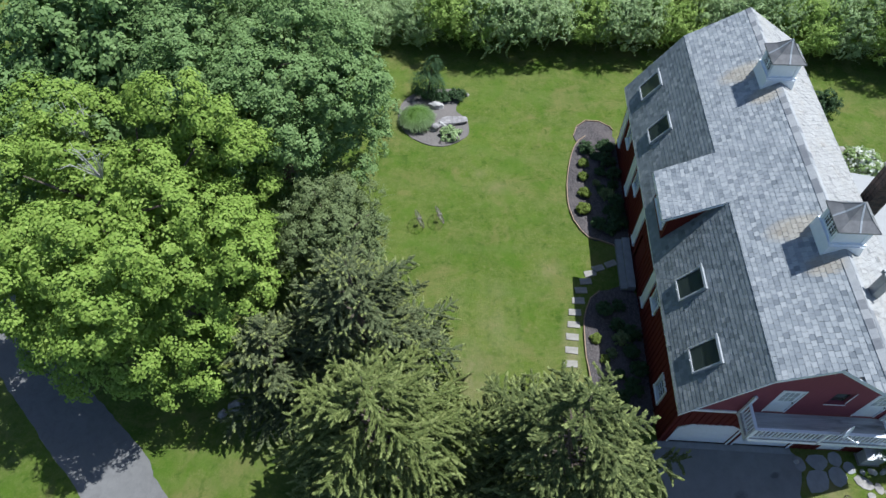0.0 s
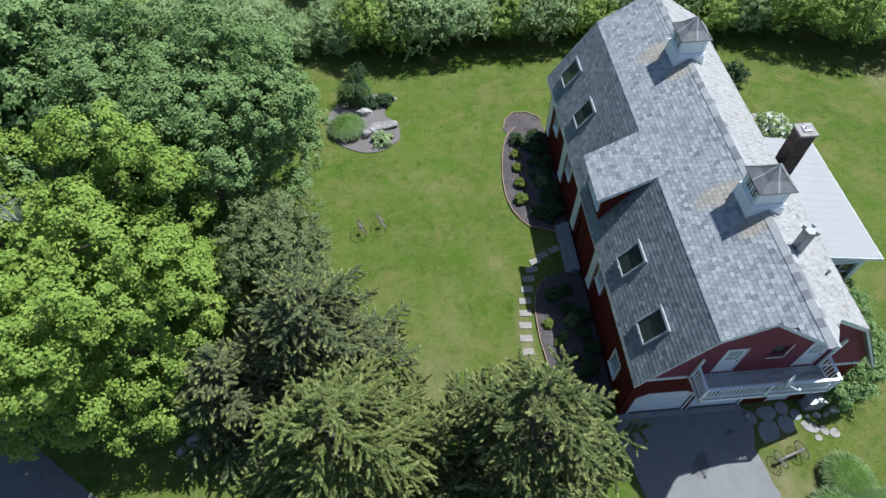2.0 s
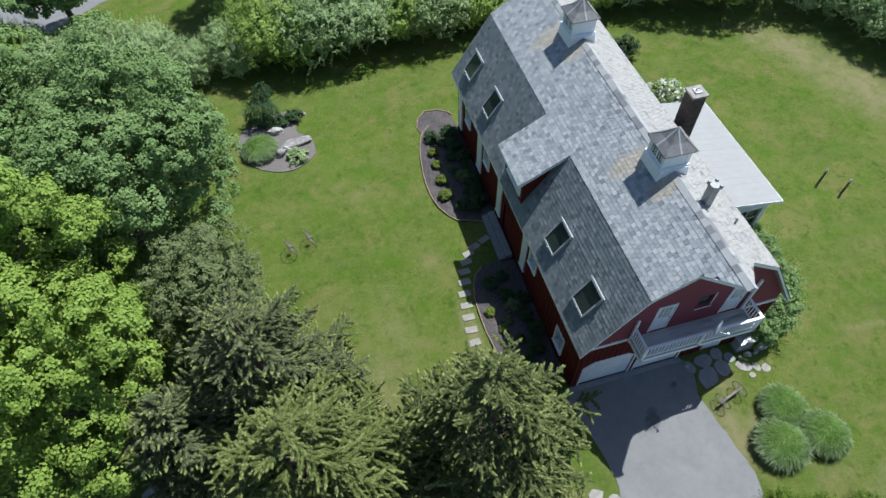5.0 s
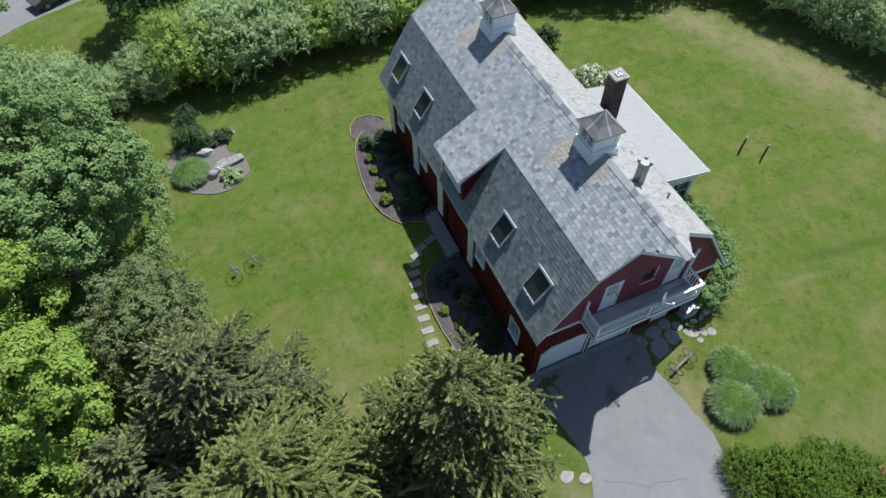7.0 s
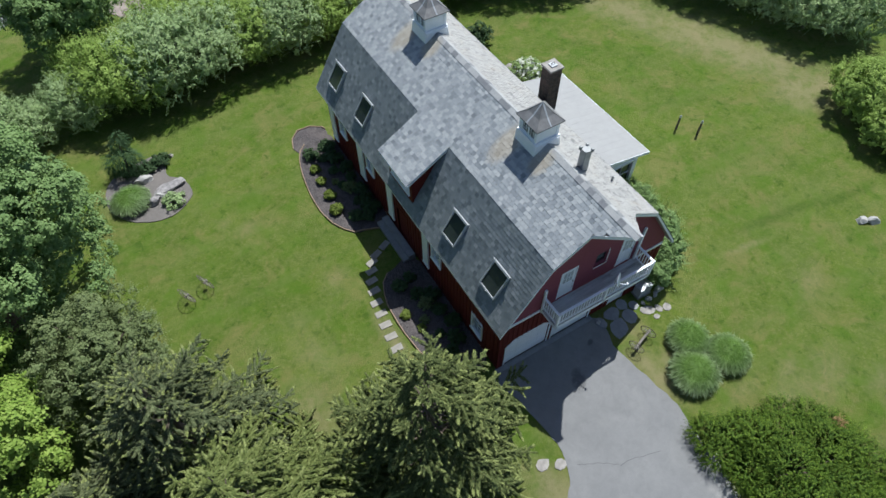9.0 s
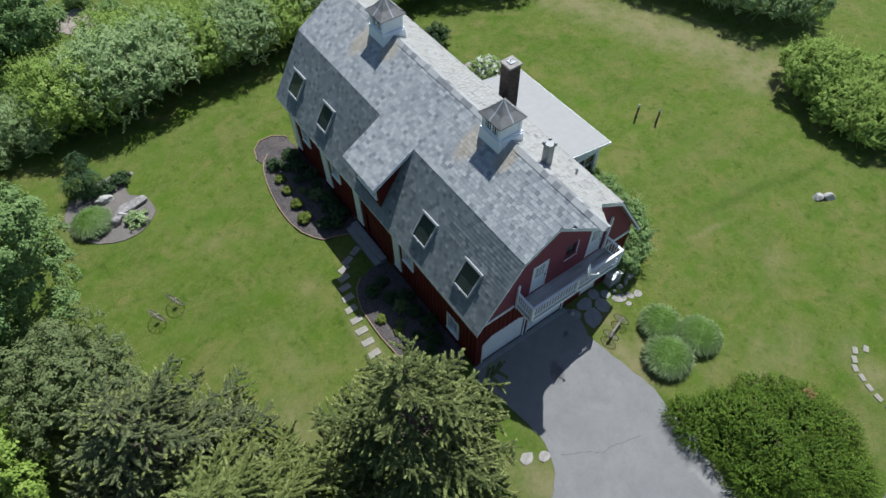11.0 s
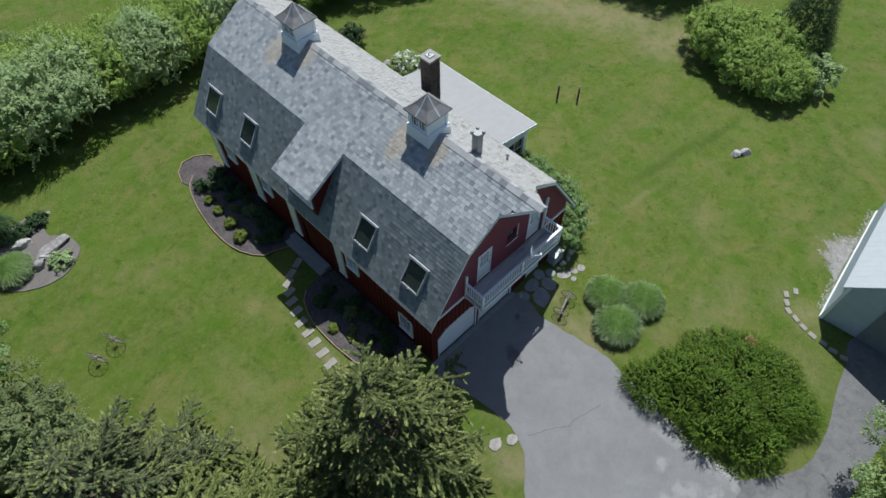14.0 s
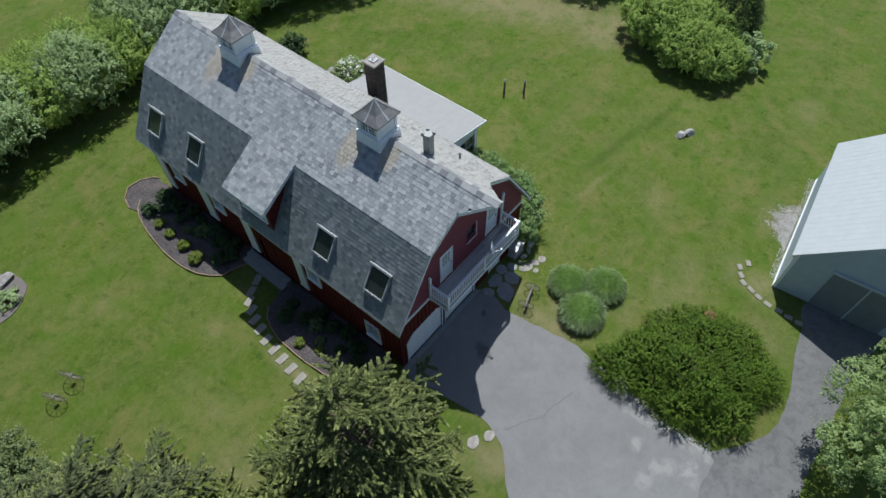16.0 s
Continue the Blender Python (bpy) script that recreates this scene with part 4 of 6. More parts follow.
def turret(y):
    """A louvred turret astride the ridge with a pyramid roof."""
    cp = sub_empty("cupola", house, "white square cupola with a dull metal pyramid roof")
    h = 0.62
    base = Build()
    k = 0.72
    zt = RIDGE[1] + 0.20
    zf = lambda x: RIDGE[1] - abs(x) * 0.628 - 0.1
    # skirt that follows both slopes, splayed outwards at the foot
    base.prism([(CX - k, y - k, zf(k)), (CX, y - k, zf(0)), (CX + k, y - k, zf(k)), (CX + h, y - k, zt - 0.08), (CX - h, y - k, zt - 0.08)], (0, 2 * k, 0))
    base.box((CX - h - 0.05, y - h - 0.05, zt - 0.08), (CX + h + 0.05, y + h + 0.05, zt))
    part("cupola_base", base, M_WHITE, cp, "white splayed skirt")
    zb = zt + 0.80
    b = 0.54
    for sx in (-1, 1):
        for sy in (-1, 1):
            part("corner_post", Build().box((CX + sx * b - 0.07, y + sy * b - 0.07, zt), (CX + sx * b + 0.07, y + sy * b + 0.07, zb)), M_WHITE, cp)
    for sy in (-1, 1):
        part("side_panel", Build().box((CX - b + 0.07, y + sy * b - 0.03, zt), (CX + b - 0.07, y + sy * b + 0.03, zb)), M_WHITE, cp)
    part("side_panel", Build().box((CX + b - 0.03, y - b + 0.07, zt), (CX + b + 0.03, y + b - 0.07, zb)), M_WHITE, cp)
    part("window_frame", wall_panel("x", CX - b - 0.03, 0.06, (y - b + 0.07, y + b - 0.07, zt, zb), [(y - b + 0.12, y - 0.04, zt + 0.1, zb - 0.1), (y + 0.04, y + b - 0.12, zt + 0.1, zb - 0.1)]), M_WHITE, cp)
    part("pane", Build().box((CX - b - 0.005, y - b + 0.07, zt + 0.10), (CX - b + 0.005, y + b - 0.07, zb - 0.10)), M_GLASS, cp)
    bars = Build()
    for c0 in (-0.25, 0.25):
        for q in (-0.085, 0.085):
            bars.box((CX - b - 0.022, y + c0 + q - 0.012, zt + 0.10), (CX - b - 0.007, y + c0 + q + 0.012, zb - 0.10))
        for q in (0.26, 0.40, 0.54):
            bars.box((CX - b - 0.026, y + c0 - 0.21, zt + q - 0.012), (CX - b - 0.023, y + c0 + 0.21, zt + q + 0.012))
    part("glazing_grid", bars, M_WHITE, cp)
    e = 0.74
    top = Vector((CX, y, zb + 0.78))
    cor = [Vector((CX + sx * e, y + sy * e, zb)) for sx, sy in ((-1, -1), (1, -1), (1, 1), (-1, 1))]
    rf = Build()
    for i in range(4):
        a, c = cor[i], cor[(i + 1) % 4]
        # slightly bell-cast faces
        ma, mc = a.lerp(top, 0.45) - Vector((0, 0, 0.07)), c.lerp(top, 0.45) - Vector((0, 0, 0.07))
        rf.add([a, c, mc, ma], [range(4)]).add([ma, mc, top], [range(3)])
    rf.add([c - Vector((0, 0, 0.05)) for c in cor] + cor, [(3, 2, 1, 0), (0, 1, 5, 4), (1, 2, 6, 5), (2, 3, 7, 6), (3, 0, 4, 7)])
    part("cupola_roof", rf, M_CUPOLA_ROOF, cp, "dull zinc pyramid roof")
    # a pale strip down the middle of each face
    mid_strips = Build()
    for i in range(4):
        mid = (cor[i] + cor[(i + 1) % 4]) / 2
        mm = mid.lerp(top, 0.45) - Vector((0, 0, 0.07))
        side = (cor[i] - mid).normalized()
        lift = Vector((0, 0, 0.006))
        for pa, pb in ((mid, mm), (mm, top)):
            mid_strips.prism([pa + lift - side * 0.035, pb + lift - side * 0.035, pb + lift + side * 0.035, pa + lift + side * 0.035], (0, 0, 0.008))
    part("roof_seam", mid_strips, M_PALEMETAL, cp, "pale strips down the middle of the roof faces")
    hips = Build()
    for a in cor:
        ma = a.lerp(top, 0.45) - Vector((0, 0, 0.07))
        hips.tube([a, ma, top], 0.014, 6)
    part("hip_roll", hips, M_CUPOLA_ROOF, cp)


turret(4.87)
turret(14.15)

# brick chimney beyond the ridge
CHX, CHY, CHH = 8.55, 8.75, 9.05
chim = sub_empty("chimney", house, "tall dark brick chimney with a pale cap")
hw = 0.36
part("chimney_core", Build().box((CHX - hw + 0.012, CHY - hw + 0.012, 4.5), (CHX + hw - 0.012, CHY + hw - 0.012, CHH - 0.06)), M_MORTAR, chim)
part("chimney_cap", Build().box((CHX - hw - 0.05, CHY - hw - 0.05, CHH - 0.06), (CHX + hw + 0.05, CHY + hw + 0.05, CHH + 0.04)), M_STONE, chim, "pale cement cap", bevel=0.015)
part("flue", Build().box((CHX - 0.17, CHY - 0.17, CHH + 0.04), (CHX + 0.17, CHY + 0.17, CHH + 0.10)), M_PALEMETAL, chim)
part("flue_damper", Build().tube([(CHX - 0.1, CHY, CHH + 0.1), (CHX - 0.06, CHY, CHH + 0.22), (CHX + 0.06, CHY, CHH + 0.2), (CHX + 0.12, CHY, CHH + 0.1)], 0.025, 6), M_IRON, chim)

# metal flue pipe
fp = sub_empty("flue_pipe", house, "square grey metal flue with four corner tabs")
px, py = 5.40, 2.55
part("pipe", Build().box((px - 0.17, py - 0.17, 8.9), (px + 0.17, py + 0.17, 10.25)), M_LEAD, fp, bevel=0.02)
for sx in (-1, 1):
    for sy in (-1, 1):
        part("cowl_tab", Build().box((px + sx * 0.17 - 0.05, py + sy * 0.17 - 0.05, 10.18), (px + sx * 0.17 + 0.05, py + sy * 0.17 + 0.05, 10.36)), M_LEAD, fp)
part("cowl", Build().box((px - 0.19, py - 0.19, 10.251), (px + 0.19, py + 0.19, 10.275)), M_LEAD, fp)
part("flashing", Build().prism([(px - 0.32, py - 0.34, 9.23), (px + 0.32, py - 0.34, 8.86), (px + 0.32, py + 0.34, 8.86), (px - 0.32, py + 0.34, 9.23)], (0, 0, 0.03)), M_LEAD, fp)
part("vent_stub", Build().tube([(6.55, 1.75, 8.3), (6.55, 1.75, 8.75)], 0.05, 8), M_LEAD, fp)

# balcony on the gable
BX0, BX1, BY, BZ = 2.10, 7.62, -1.16, 4.10
balc = sub_empty("balcony", house, "white timber balcony with a weathered deck")
part("deck_frame", Build().box((BX0, BY, BZ - 0.24), (BX1, BY + 0.06, BZ - 0.03)).box((BX0, BY + 0.06, BZ - 0.24), (BX0 + 0.06, -0.055, BZ - 0.03)).box((BX1 - 0.06, BY + 0.06, BZ - 0.24), (BX1, -0.055, BZ - 0.03)), M_WHITE, balc)
for i in range(8):
    ya = BY + 0.01 + i * 0.138
    part("deck_board", Build().box((BX0, ya, BZ - 0.03), (BX1, ya + 0.13, BZ + 0.001 * (i % 3))), M_GREYWOOD, balc)
post_at = [(BX0 + 0.05, BY + 0.05), (BX1 - 0.05, BY + 0.05), (4.86, BY + 0.05), (BX0 + 0.05, -0.08), (BX1 - 0.05, -0.08)]
for i, (x, y) in enumerate(post_at):
    h = (1.0, 1.0, 1.0, 1.55, 2.35)[i]
    part("post", Build().box((x - 0.055, y - 0.05, BZ - 0.22 if i < 3 else BZ - 0.3), (x + 0.055, y + 0.05, BZ + h)), M_WHITE, balc, bevel=0.008)
rl = Build()
for z, hgt in ((0.88, 0.05), (0.12, 0.05)):
    rl.box((BX0 + 0.11, BY + 0.02, BZ + z), (BX1 - 0.11, BY + 0.08, BZ + z + hgt))
    for x in (BX0 + 0.05, BX1 - 0.05):
        rl.box((x - 0.03, BY + 0.11, BZ + z), (x + 0.03, -0.14, BZ + z + hgt))
rl.box((BX0, BY - 0.01, BZ + 0.932), (BX1, BY + 0.11, BZ + 0.965)).box((BX0 - 0.01, BY + 0.11, BZ + 0.932), (BX0 + 0.11, -0.14, BZ + 0.965)).box((BX1 - 0.11, BY + 0.11, BZ + 0.932), (BX1 + 0.01, -0.14, BZ + 0.965))
part("rail", rl, M_WHITE, balc, "white handrail and foot rail")
bal = Build().box((-0.019, -0.019, 0), (0.019, 0.019, 0.71)).mesh("baluster", M_WHITE)
nb = 32
for i in range(nb):
    x = BX0 + 0.17 + i * (BX1 - BX0 - 0.34) / (nb - 1)
    if abs(x - 4.86) > 0.09:
        ob = part("baluster", bal, M_WHITE, balc)
        ob.location = (x, BY + 0.05, BZ + 0.17)
for x in (BX0 + 0.05, BX1 - 0.05):
    for i in range(6):
        ob = part("baluster", bal, M_WHITE, balc)
        ob.location = (x, BY + 0.2 + i * 0.14, BZ + 0.17)
dish = thing("satellite_dish", (5.22, BY + 0.05, BZ + 0.966), "white satellite dish clamped to the balcony rail", "satellite dish")
dm = look((0, 0, 0), (-0.55, 0.80, -0.20)).to_3x3().to_4x4()
dm.translation = (0, 0, 0.40)
bowl = Build()
for ring_r, ring_z in ((0.0, 0.0), (0.12, 0.012), (0.24, 0.05), (0.34, 0.10)):
    bowl.v += [tuple(dm @ Vector((ring_r * 0.9 * math.cos(2 * math.pi * k / 20), ring_r * math.sin(2 * math.pi * k / 20), ring_z))) for k in range(20)]
for r0 in range(3):
    bowl.f += [[r0 * 20 + k, r0 * 20 + (k + 1) % 20, r0 * 20 + 20 + (k + 1) % 20, r0 * 20 + 20 + k] for k in range(20)]
reflector = part("reflector", bowl, M_WHITE, dish, "white oval reflector", smooth=True)
reflector.modifiers.new("thickness", "SOLIDIFY").thickness = 0.02
part("mast", Build().tube([(0, 0, 0), (0, 0, 0.40)], 0.025, 8), M_PALEMETAL, dish)
part("arm", Build().tube([dm @ Vector((0, -0.30, 0.09)), dm @ Vector((0, -0.22, 0.52))], 0.018, 6), M_WHITE, dish)
part("receiver", Build().tube([dm @ Vector((0, -0.22, 0.50)), dm @ Vector((0, -0.12, 0.50))], 0.05, 8), M_WHITE, dish, "white receiver head")
for x in (3.12, 5.80, 7.45):
    part("bracket", Build().prism([(x, -0.06, BZ - 0.24), (x, BY + 0.25, BZ - 0.24), (x, -0.06, BZ - 1.15)], (0.09, 0, 0)), M_WHITE, balc, "white bracket under the deck")

# side porch with a pale metal roof on the east
porch = sub_empty("side_porch", house, "glazed side porch with a pale metal roof")
PX0, PX1, PY0, PY1 = 9.3, 13.85, 5.45, 13.6
zr = lambda x: 3.20 + (PX1 - x) * 0.185
pr = Build().prism([(PX0, PY0, zr(PX0)), (PX1, PY0, zr(PX1)), (PX1, PY0, zr(PX1) - 0.12), (PX0, PY0, zr(PX0) - 0.12)], (0, PY1 - PY0, 0))
part("porch_roof", pr, M_MEMBRANE, porch, "pale ribbed metal roof")
seam = Build().prism([(PX0, -0.012, zr(PX0)), (PX1 - 0.01, -0.012, zr(PX1 - 0.01)), (PX1 - 0.01, -0.012, zr(PX1 - 0.01) + 0.004), (PX0, -0.012, zr(PX0) + 0.004)], (0, 0.024, 0)).mesh("seam", M_MEMBRANE)
for i in range(19):
    ob = part("seam", seam, M_MEMBRANE, porch)
    ob.location = (0, PY0 + 0.1 + i * (PY1 - PY0 - 0.2) / 18, 0)
part("porch_fascia", Build().box((PX1, PY0, zr(PX1) - 0.16), (PX1 + 0.03, PY1, zr(PX1) - 0.01)).prism([(PX0, PY0 - 0.03, zr(PX0) - 0.01), (PX1 + 0.03, PY0 - 0.03, zr(PX1) - 0.01), (PX1 + 0.03, PY0 - 0.03, zr(PX1) - 0.17), (PX0, PY0 - 0.03, zr(PX0) - 0.17)], (0, 0.028, 0)), M_WHITE, porch)
pw = wall_panel("y", PY0 + 0.35, 0.12, (W, PX1 - 0.3, 0, 2.9), [(10.1, 11.3, 0.8, 2.5), (11.7, 13.2, 0.8, 2.5)])
part("porch_wall", pw, M_WHITE, porch)
for r in ((10.1, 11.3, 0.8, 2.5), (11.7, 13.2, 0.8, 2.5)):
    frame_set(porch, "y", PY0 + 0.35, r, bars=(1, 1))
part("porch_side_wall", Build().box((PX1 - 0.42, PY0 + 0.48, 0), (PX1 - 0.3, PY1 - 0.3, 2.95)), M_WHITE, porch)
part("porch_back_wall", Build().box((W, PY1 - 0.42, 0), (PX1 - 0.43, PY1 - 0.3, 2.9)), M_WHITE, porch)

# stone stoop at the front door
st = thing("stoop", (0, 0, 0), "grey stone stoop with a step before the front door", "stoop")
part("slab", Build().box((-0.52, 7.95, 0), (-0.11, 11.2, 0.42)), M_STOOP, st, bevel=0.02)
part("step", Build().box((-0.86, 7.95, 0), (-0.525, 11.2, 0.24)), M_STOOP, st, bevel=0.015)

# white box by the corner
bx = thing("utility_box", (9.12, -0.34, 0), "white metal utility cabinet beside the house corner", "cabinet")
part("body", Build().box((-0.40, -0.24, 0.06), (0.40, 0.24, 0.70)), M_PALEMETAL, bx, bevel=0.02)
part("lid", Build().box((-0.42, -0.26, 0.70), (0.42, 0.26, 0.75)), M_PALEMETAL, bx, bevel=0.01)
part("plinth", Build().box((-0.45, -0.28, 0), (0.45, 0.28, 0.06)), M_STONE, bx)

# ---- outbuilding ----
shed = thing("outbuilding", (16.02, -12.42, 0), "grey-white metal outbuilding with a white roof", "barn", turn=5.6)
SL, SWD, SEV, SRZ = 9.1, 7.2, 3.05, 6.55
s = Build().prism([(0, 0, 0), (0, 0, SEV), (0, -SWD / 2, SRZ - 0.1), (0, -SWD, SEV), (0, -SWD, 0)], (0.15, 0, 0))
part("front_wall", s, M_SHED_WALL, shed, "pale grey metal gable front")
part("back_wall", Build().prism([(SL - 0.15, 0, 0), (SL - 0.15, 0, SEV), (SL - 0.15, -SWD / 2, SRZ - 0.1), (SL - 0.15, -SWD, SEV), (SL - 0.15, -SWD, 0)], (0.15, 0, 0)), M_SHED_WALL, shed)
part("side_wall", Build().box((0.15, -0.15, 0), (SL - 0.15, 0, SEV)), M_SHED_WALL, shed)
part("side_wall", Build().box((0.15, -SWD, 0), (SL - 0.15, -SWD + 0.15, SEV)), M_SHED_WALL, shed)
for sgn in (1, -1):
    yc = -SWD / 2
    a = Vector((-0.12, yc + sgn * (SWD / 2 + 0.22), SEV - 0.22 * (SRZ - SEV) / (SWD / 2) + 0.06))
    r = Vector((-0.12, yc, SRZ + 0.06))
    n = Vector((0, sgn * (SRZ - SEV), SWD / 2)).normalized()
    rp = part("roof_panel", Build().prism([a, r, r - n * 0.06, a - n * 0.06], (SL + 0.24, 0, 0)), M_METAL_ROOF, shed, "white metal roof sheet")
    rib = Build().prism([a, r, r + n * 0.004, a + n * 0.004], (0.02, 0, 0)).mesh("rib", M_METAL_ROOF)
    for i in range(25):
        ob = part("rib", rib, M_METAL_ROOF, rp)
        ob.location = (0.03 + i * (SL + 0.15) / 24, 0, 0)
for ya, yb in ((-1.85, -3.52), (-3.56, -5.25)):
    part("sliding_door", Build().box((-0.09, yb, 0.04), (-0.03, ya, 2.85)), M_SHED_DOOR, shed, "slate-grey sliding barn door")
part("door_trim", Build().box((-0.13, -3.58, 0.04), (-0.1, -3.50, 2.85)).box((-0.12, -5.4, 2.86), (-0.002, -1.7, 3.02)), M_SHED_WALL, shed)
part("corner_trim", Build().box((-0.04, -0.12, 0), (-0.002, 0.04, SEV - 0.05)).box((-0.04, 0.002, 0), (SL, 0.05, 0.10)), M_WHITE, shed, "white corner trim")


# ---- garden beds ----
def bed(name, loop, label, seed, mat=M_MULCH, thick=0.05):
    b, pts = sheet(loop, 0.0, thick, 0.02, 0.3, seed)
    ob = whole(name, b, mat, label, "flower bed", kind="structure")
    return ob, pts


bed_a, pts_a = bed("planting_bed", [(-0.05, 19.35), (-0.9, 19.6), (-1.9, 19.5), (-2.5, 18.8), (-2.95, 17.5), (-3.2, 15.9), (-3.3, 14.2), (-3.05, 12.6), (-2.25, 11.35), (-1.3, 11.15), (-0.05, 11.2)], "dark bark mulch planting bed with wooden edging", 3)
bed_d, pts_d = bed("planting_bed", [(-0.6, 18.8), (-1.6, 18.4), (-2.25, 18.55), (-2.62, 19.5), (-2.40, 20.3), (-1.75, 20.9), (-0.88, 20.9), (-0.1, 20.1)], "small round bark mulch bed at the end of the house", 6, thick=0.044)
bed_b, pts_b = bed("planting_bed", [(-0.05, 7.7), (-1.5, 7.95), (-2.3, 7.6), (-2.85, 6.4), (-2.95, 5.0), (-2.9, 3.5), (-2.6, 2.0), (-1.6, 1.0), (-0.05, 0.9)], "dark bark mulch planting bed beside the stepping stones", 4)
sb, _ = sheet([(-9.2, 41.6), (-8.2, 39.8), (-6.8, 40.2), (-5.6, 41.2), (-5.9, 42.6), (-7.2, 43.4), (-8.6, 42.8)], 0.0, 0.04, 0.05, 0.3, 8)
whole("soil_bed", sb, M_SOIL, "bare patch of pale dry soil beyond the hedge", "garden bed", kind="structure")
bed_c, pts_c = bed("island_bed", [(-14.1, 20.9), (-13.4, 19.2), (-12.0, 18.25), (-10.6, 18.2), (-9.4, 19.2), (-9.5, 20.6), (-10.3, 21.6), (-9.9, 23.3), (-10.6, 23.6), (-12.2, 23.4), (-13.6, 22.6)], "grey mulch island bed with boulders on the lawn", 5, M_MULCH_OLD)


def edging(pts, a, b, label):
    e = thing("bed_edging", (0, 0, 0), label, "edging", group="bed edgings")
    run = pts[a:b]
    for i in range(0, len(run) - 1, 2):
        p, q = Vector(run[i]), Vector(run[min(i + 2, len(run) - 1)])
        d = (q - p)
        L = d.length
        m = Matrix.Translation(p) @ Matrix.Rotation(math.atan2(d.y, d.x), 4, "Z")
        part("edging_log", Build().box((0, -0.025, 0), (L * 0.99, 0.025, 0.09 + 0.02 * (i % 3)), m), M_EDGING, e)


edging(pts_a, 5, len(pts_a) - 8, "low wooden edging round the planting bed")
edging(pts_d, 8, len(pts_d) - 3, "low wooden edging round the small end bed")
edging(pts_b, 5, len(pts_b) - 12, "low wooden edging along the stepping stone path")


def stone(name, x, y, rx, ry, h, mat, label, category, seed, group="", turn=0, z=0.0, sides=None):
    """A rounded, uneven stone with its foot in the ground."""
    rng = random.Random(seed)
    bm = bmesh.new()
    bmesh.ops.create_icosphere(bm, subdivisions=3, radius=1)
    off = Vector((rng.uniform(0, 50), rng.uniform(0, 50), 3))
    cuts = [(Vector((rng.gauss(0, 1), rng.gauss(0, 1), rng.gauss(0, 0.7))).normalized(), rng.uniform(0.45, 0.80)) for _ in range(11)]
    for v in bm.verts:
        p = v.co.copy()
        for cd, cut in cuts:
            over = p.dot(cd) - cut
            if over > 0:
                p -= cd * over
        k = 1 + 0.22 * noise.noise(p * 1.3 + off) + 0.12 * noise.noise(p * 4.1 + off)
        q = Vector((p.x * rx, p.y * ry, max(p.z, -0.35) * h)) * k
        v.co = (q.x, q.y, q.z + 0.2 * h)
    me = bpy.data.meshes.new(name)
    bm.to_mesh(me)
    bm.free()
    me.materials.append(mat)
    ob = whole(name, me, mat, label, category, group)
    ob.matrix_world = pose(x, y, z, 0, 0, turn)
    return ob


def slab(name, x, y, rx, ry, turn, mat, label, seed, group, n=7, h=0.05, square=False):
    rng = random.Random(seed)
    if square:
        loop = [(sx * rx * rng.uniform(0.9, 1.05), sy * ry * rng.uniform(0.9, 1.05), 0) for sx, sy in ((-1, -1), (1, -1), (1, 1), (-1, 1))]
    else:
        loop = [(rx * rng.uniform(0.8, 1.12) * math.cos(2 * math.pi * k / n), ry * rng.uniform(0.8, 1.12) * math.sin(2 * math.pi * k / n), 0) for k in range(n)]
    ob = whole(name, Build().prism(loop, (0, 0, h)), mat, label, "paving stone", group, bevel=0.012)
    ob.matrix_world = pose(x, y, 0, 0, 0, turn)
    return ob


for i, (x, y, tn) in enumerate([(-1.2, 9.65, 25), (-1.91, 9.31, 20), (-2.35, 8.95, 14), (-2.65, 8.43, 8), (-2.92, 7.84, 4), (-3.13, 7.2, 2), (-3.33, 6.48, 0), (-3.45, 5.75, -2), (-3.54, 5.05, -4), (-3.62, 4.3, -4), (-3.72, 3.55, 0), (-3.9, 2.8, 6)]):
    slab("stepping_stone", x, y, 0.33, 0.19, tn, M_PAVER, "pale square stepping stone in the lawn", i, "stepping stones by the bed", square=True)
for i, (x, y) in enumerate([(16.6, -10.8), (16.08, -10.53), (15.62, -10.8), (15.22, -11.1), (15.05, -11.6), (14.86, -12.1), (14.74, -12.65), (14.72, -13.25), (14.66, -13.8), (14.66, -14.35)]):
    slab("stepping_stone", x, y, 0.20, 0.13, 30 + 9 * i, M_PAVER, "pale stepping stone leading round the outbuilding", 40 + i, "stepping stones by the outbuilding", square=True)
for i, (x, y, a, b, tn) in enumerate([(6.95, -0.56, 0.52, 0.36, 10), (7.74, -0.40, 0.36, 0.33, 50), (6.70, -1.42, 0.60, 0.46, 40), (6.12, -0.70, 0.26, 0.36, 20), (7.66, -1.14, 0.46, 0.38, 70), (8.26, -0.76, 0.26, 0.30, 10)]):
    slab("flagstone", x, y, a, b, tn, M_STOOP, "grey irregular flagstone before the entry door", 60 + i, "flagstones at the entry", 9, 0.025 + 0.003 * i)
for i, (x, y, a, b, tn) in enumerate([(8.70, -1.36, 0.42, 0.30, -25), (9.26, -1.58, 0.22, 0.24, 10), (9.70, -1.74, 0.26, 0.24, 30), (8.84, -1.90, 0.20, 0.16, 0), (-0.83, -5.0, 0.36, 0.28, 10), (-0.12, -5.4, 0.30, 0.27, 0)]):
    slab("flagstone", x, y, a, b, tn, M_STONE, "pale sunlit flagstone in the grass", 70 + i, "pale flagstones", 8, 0.03 + 0.004 * i)
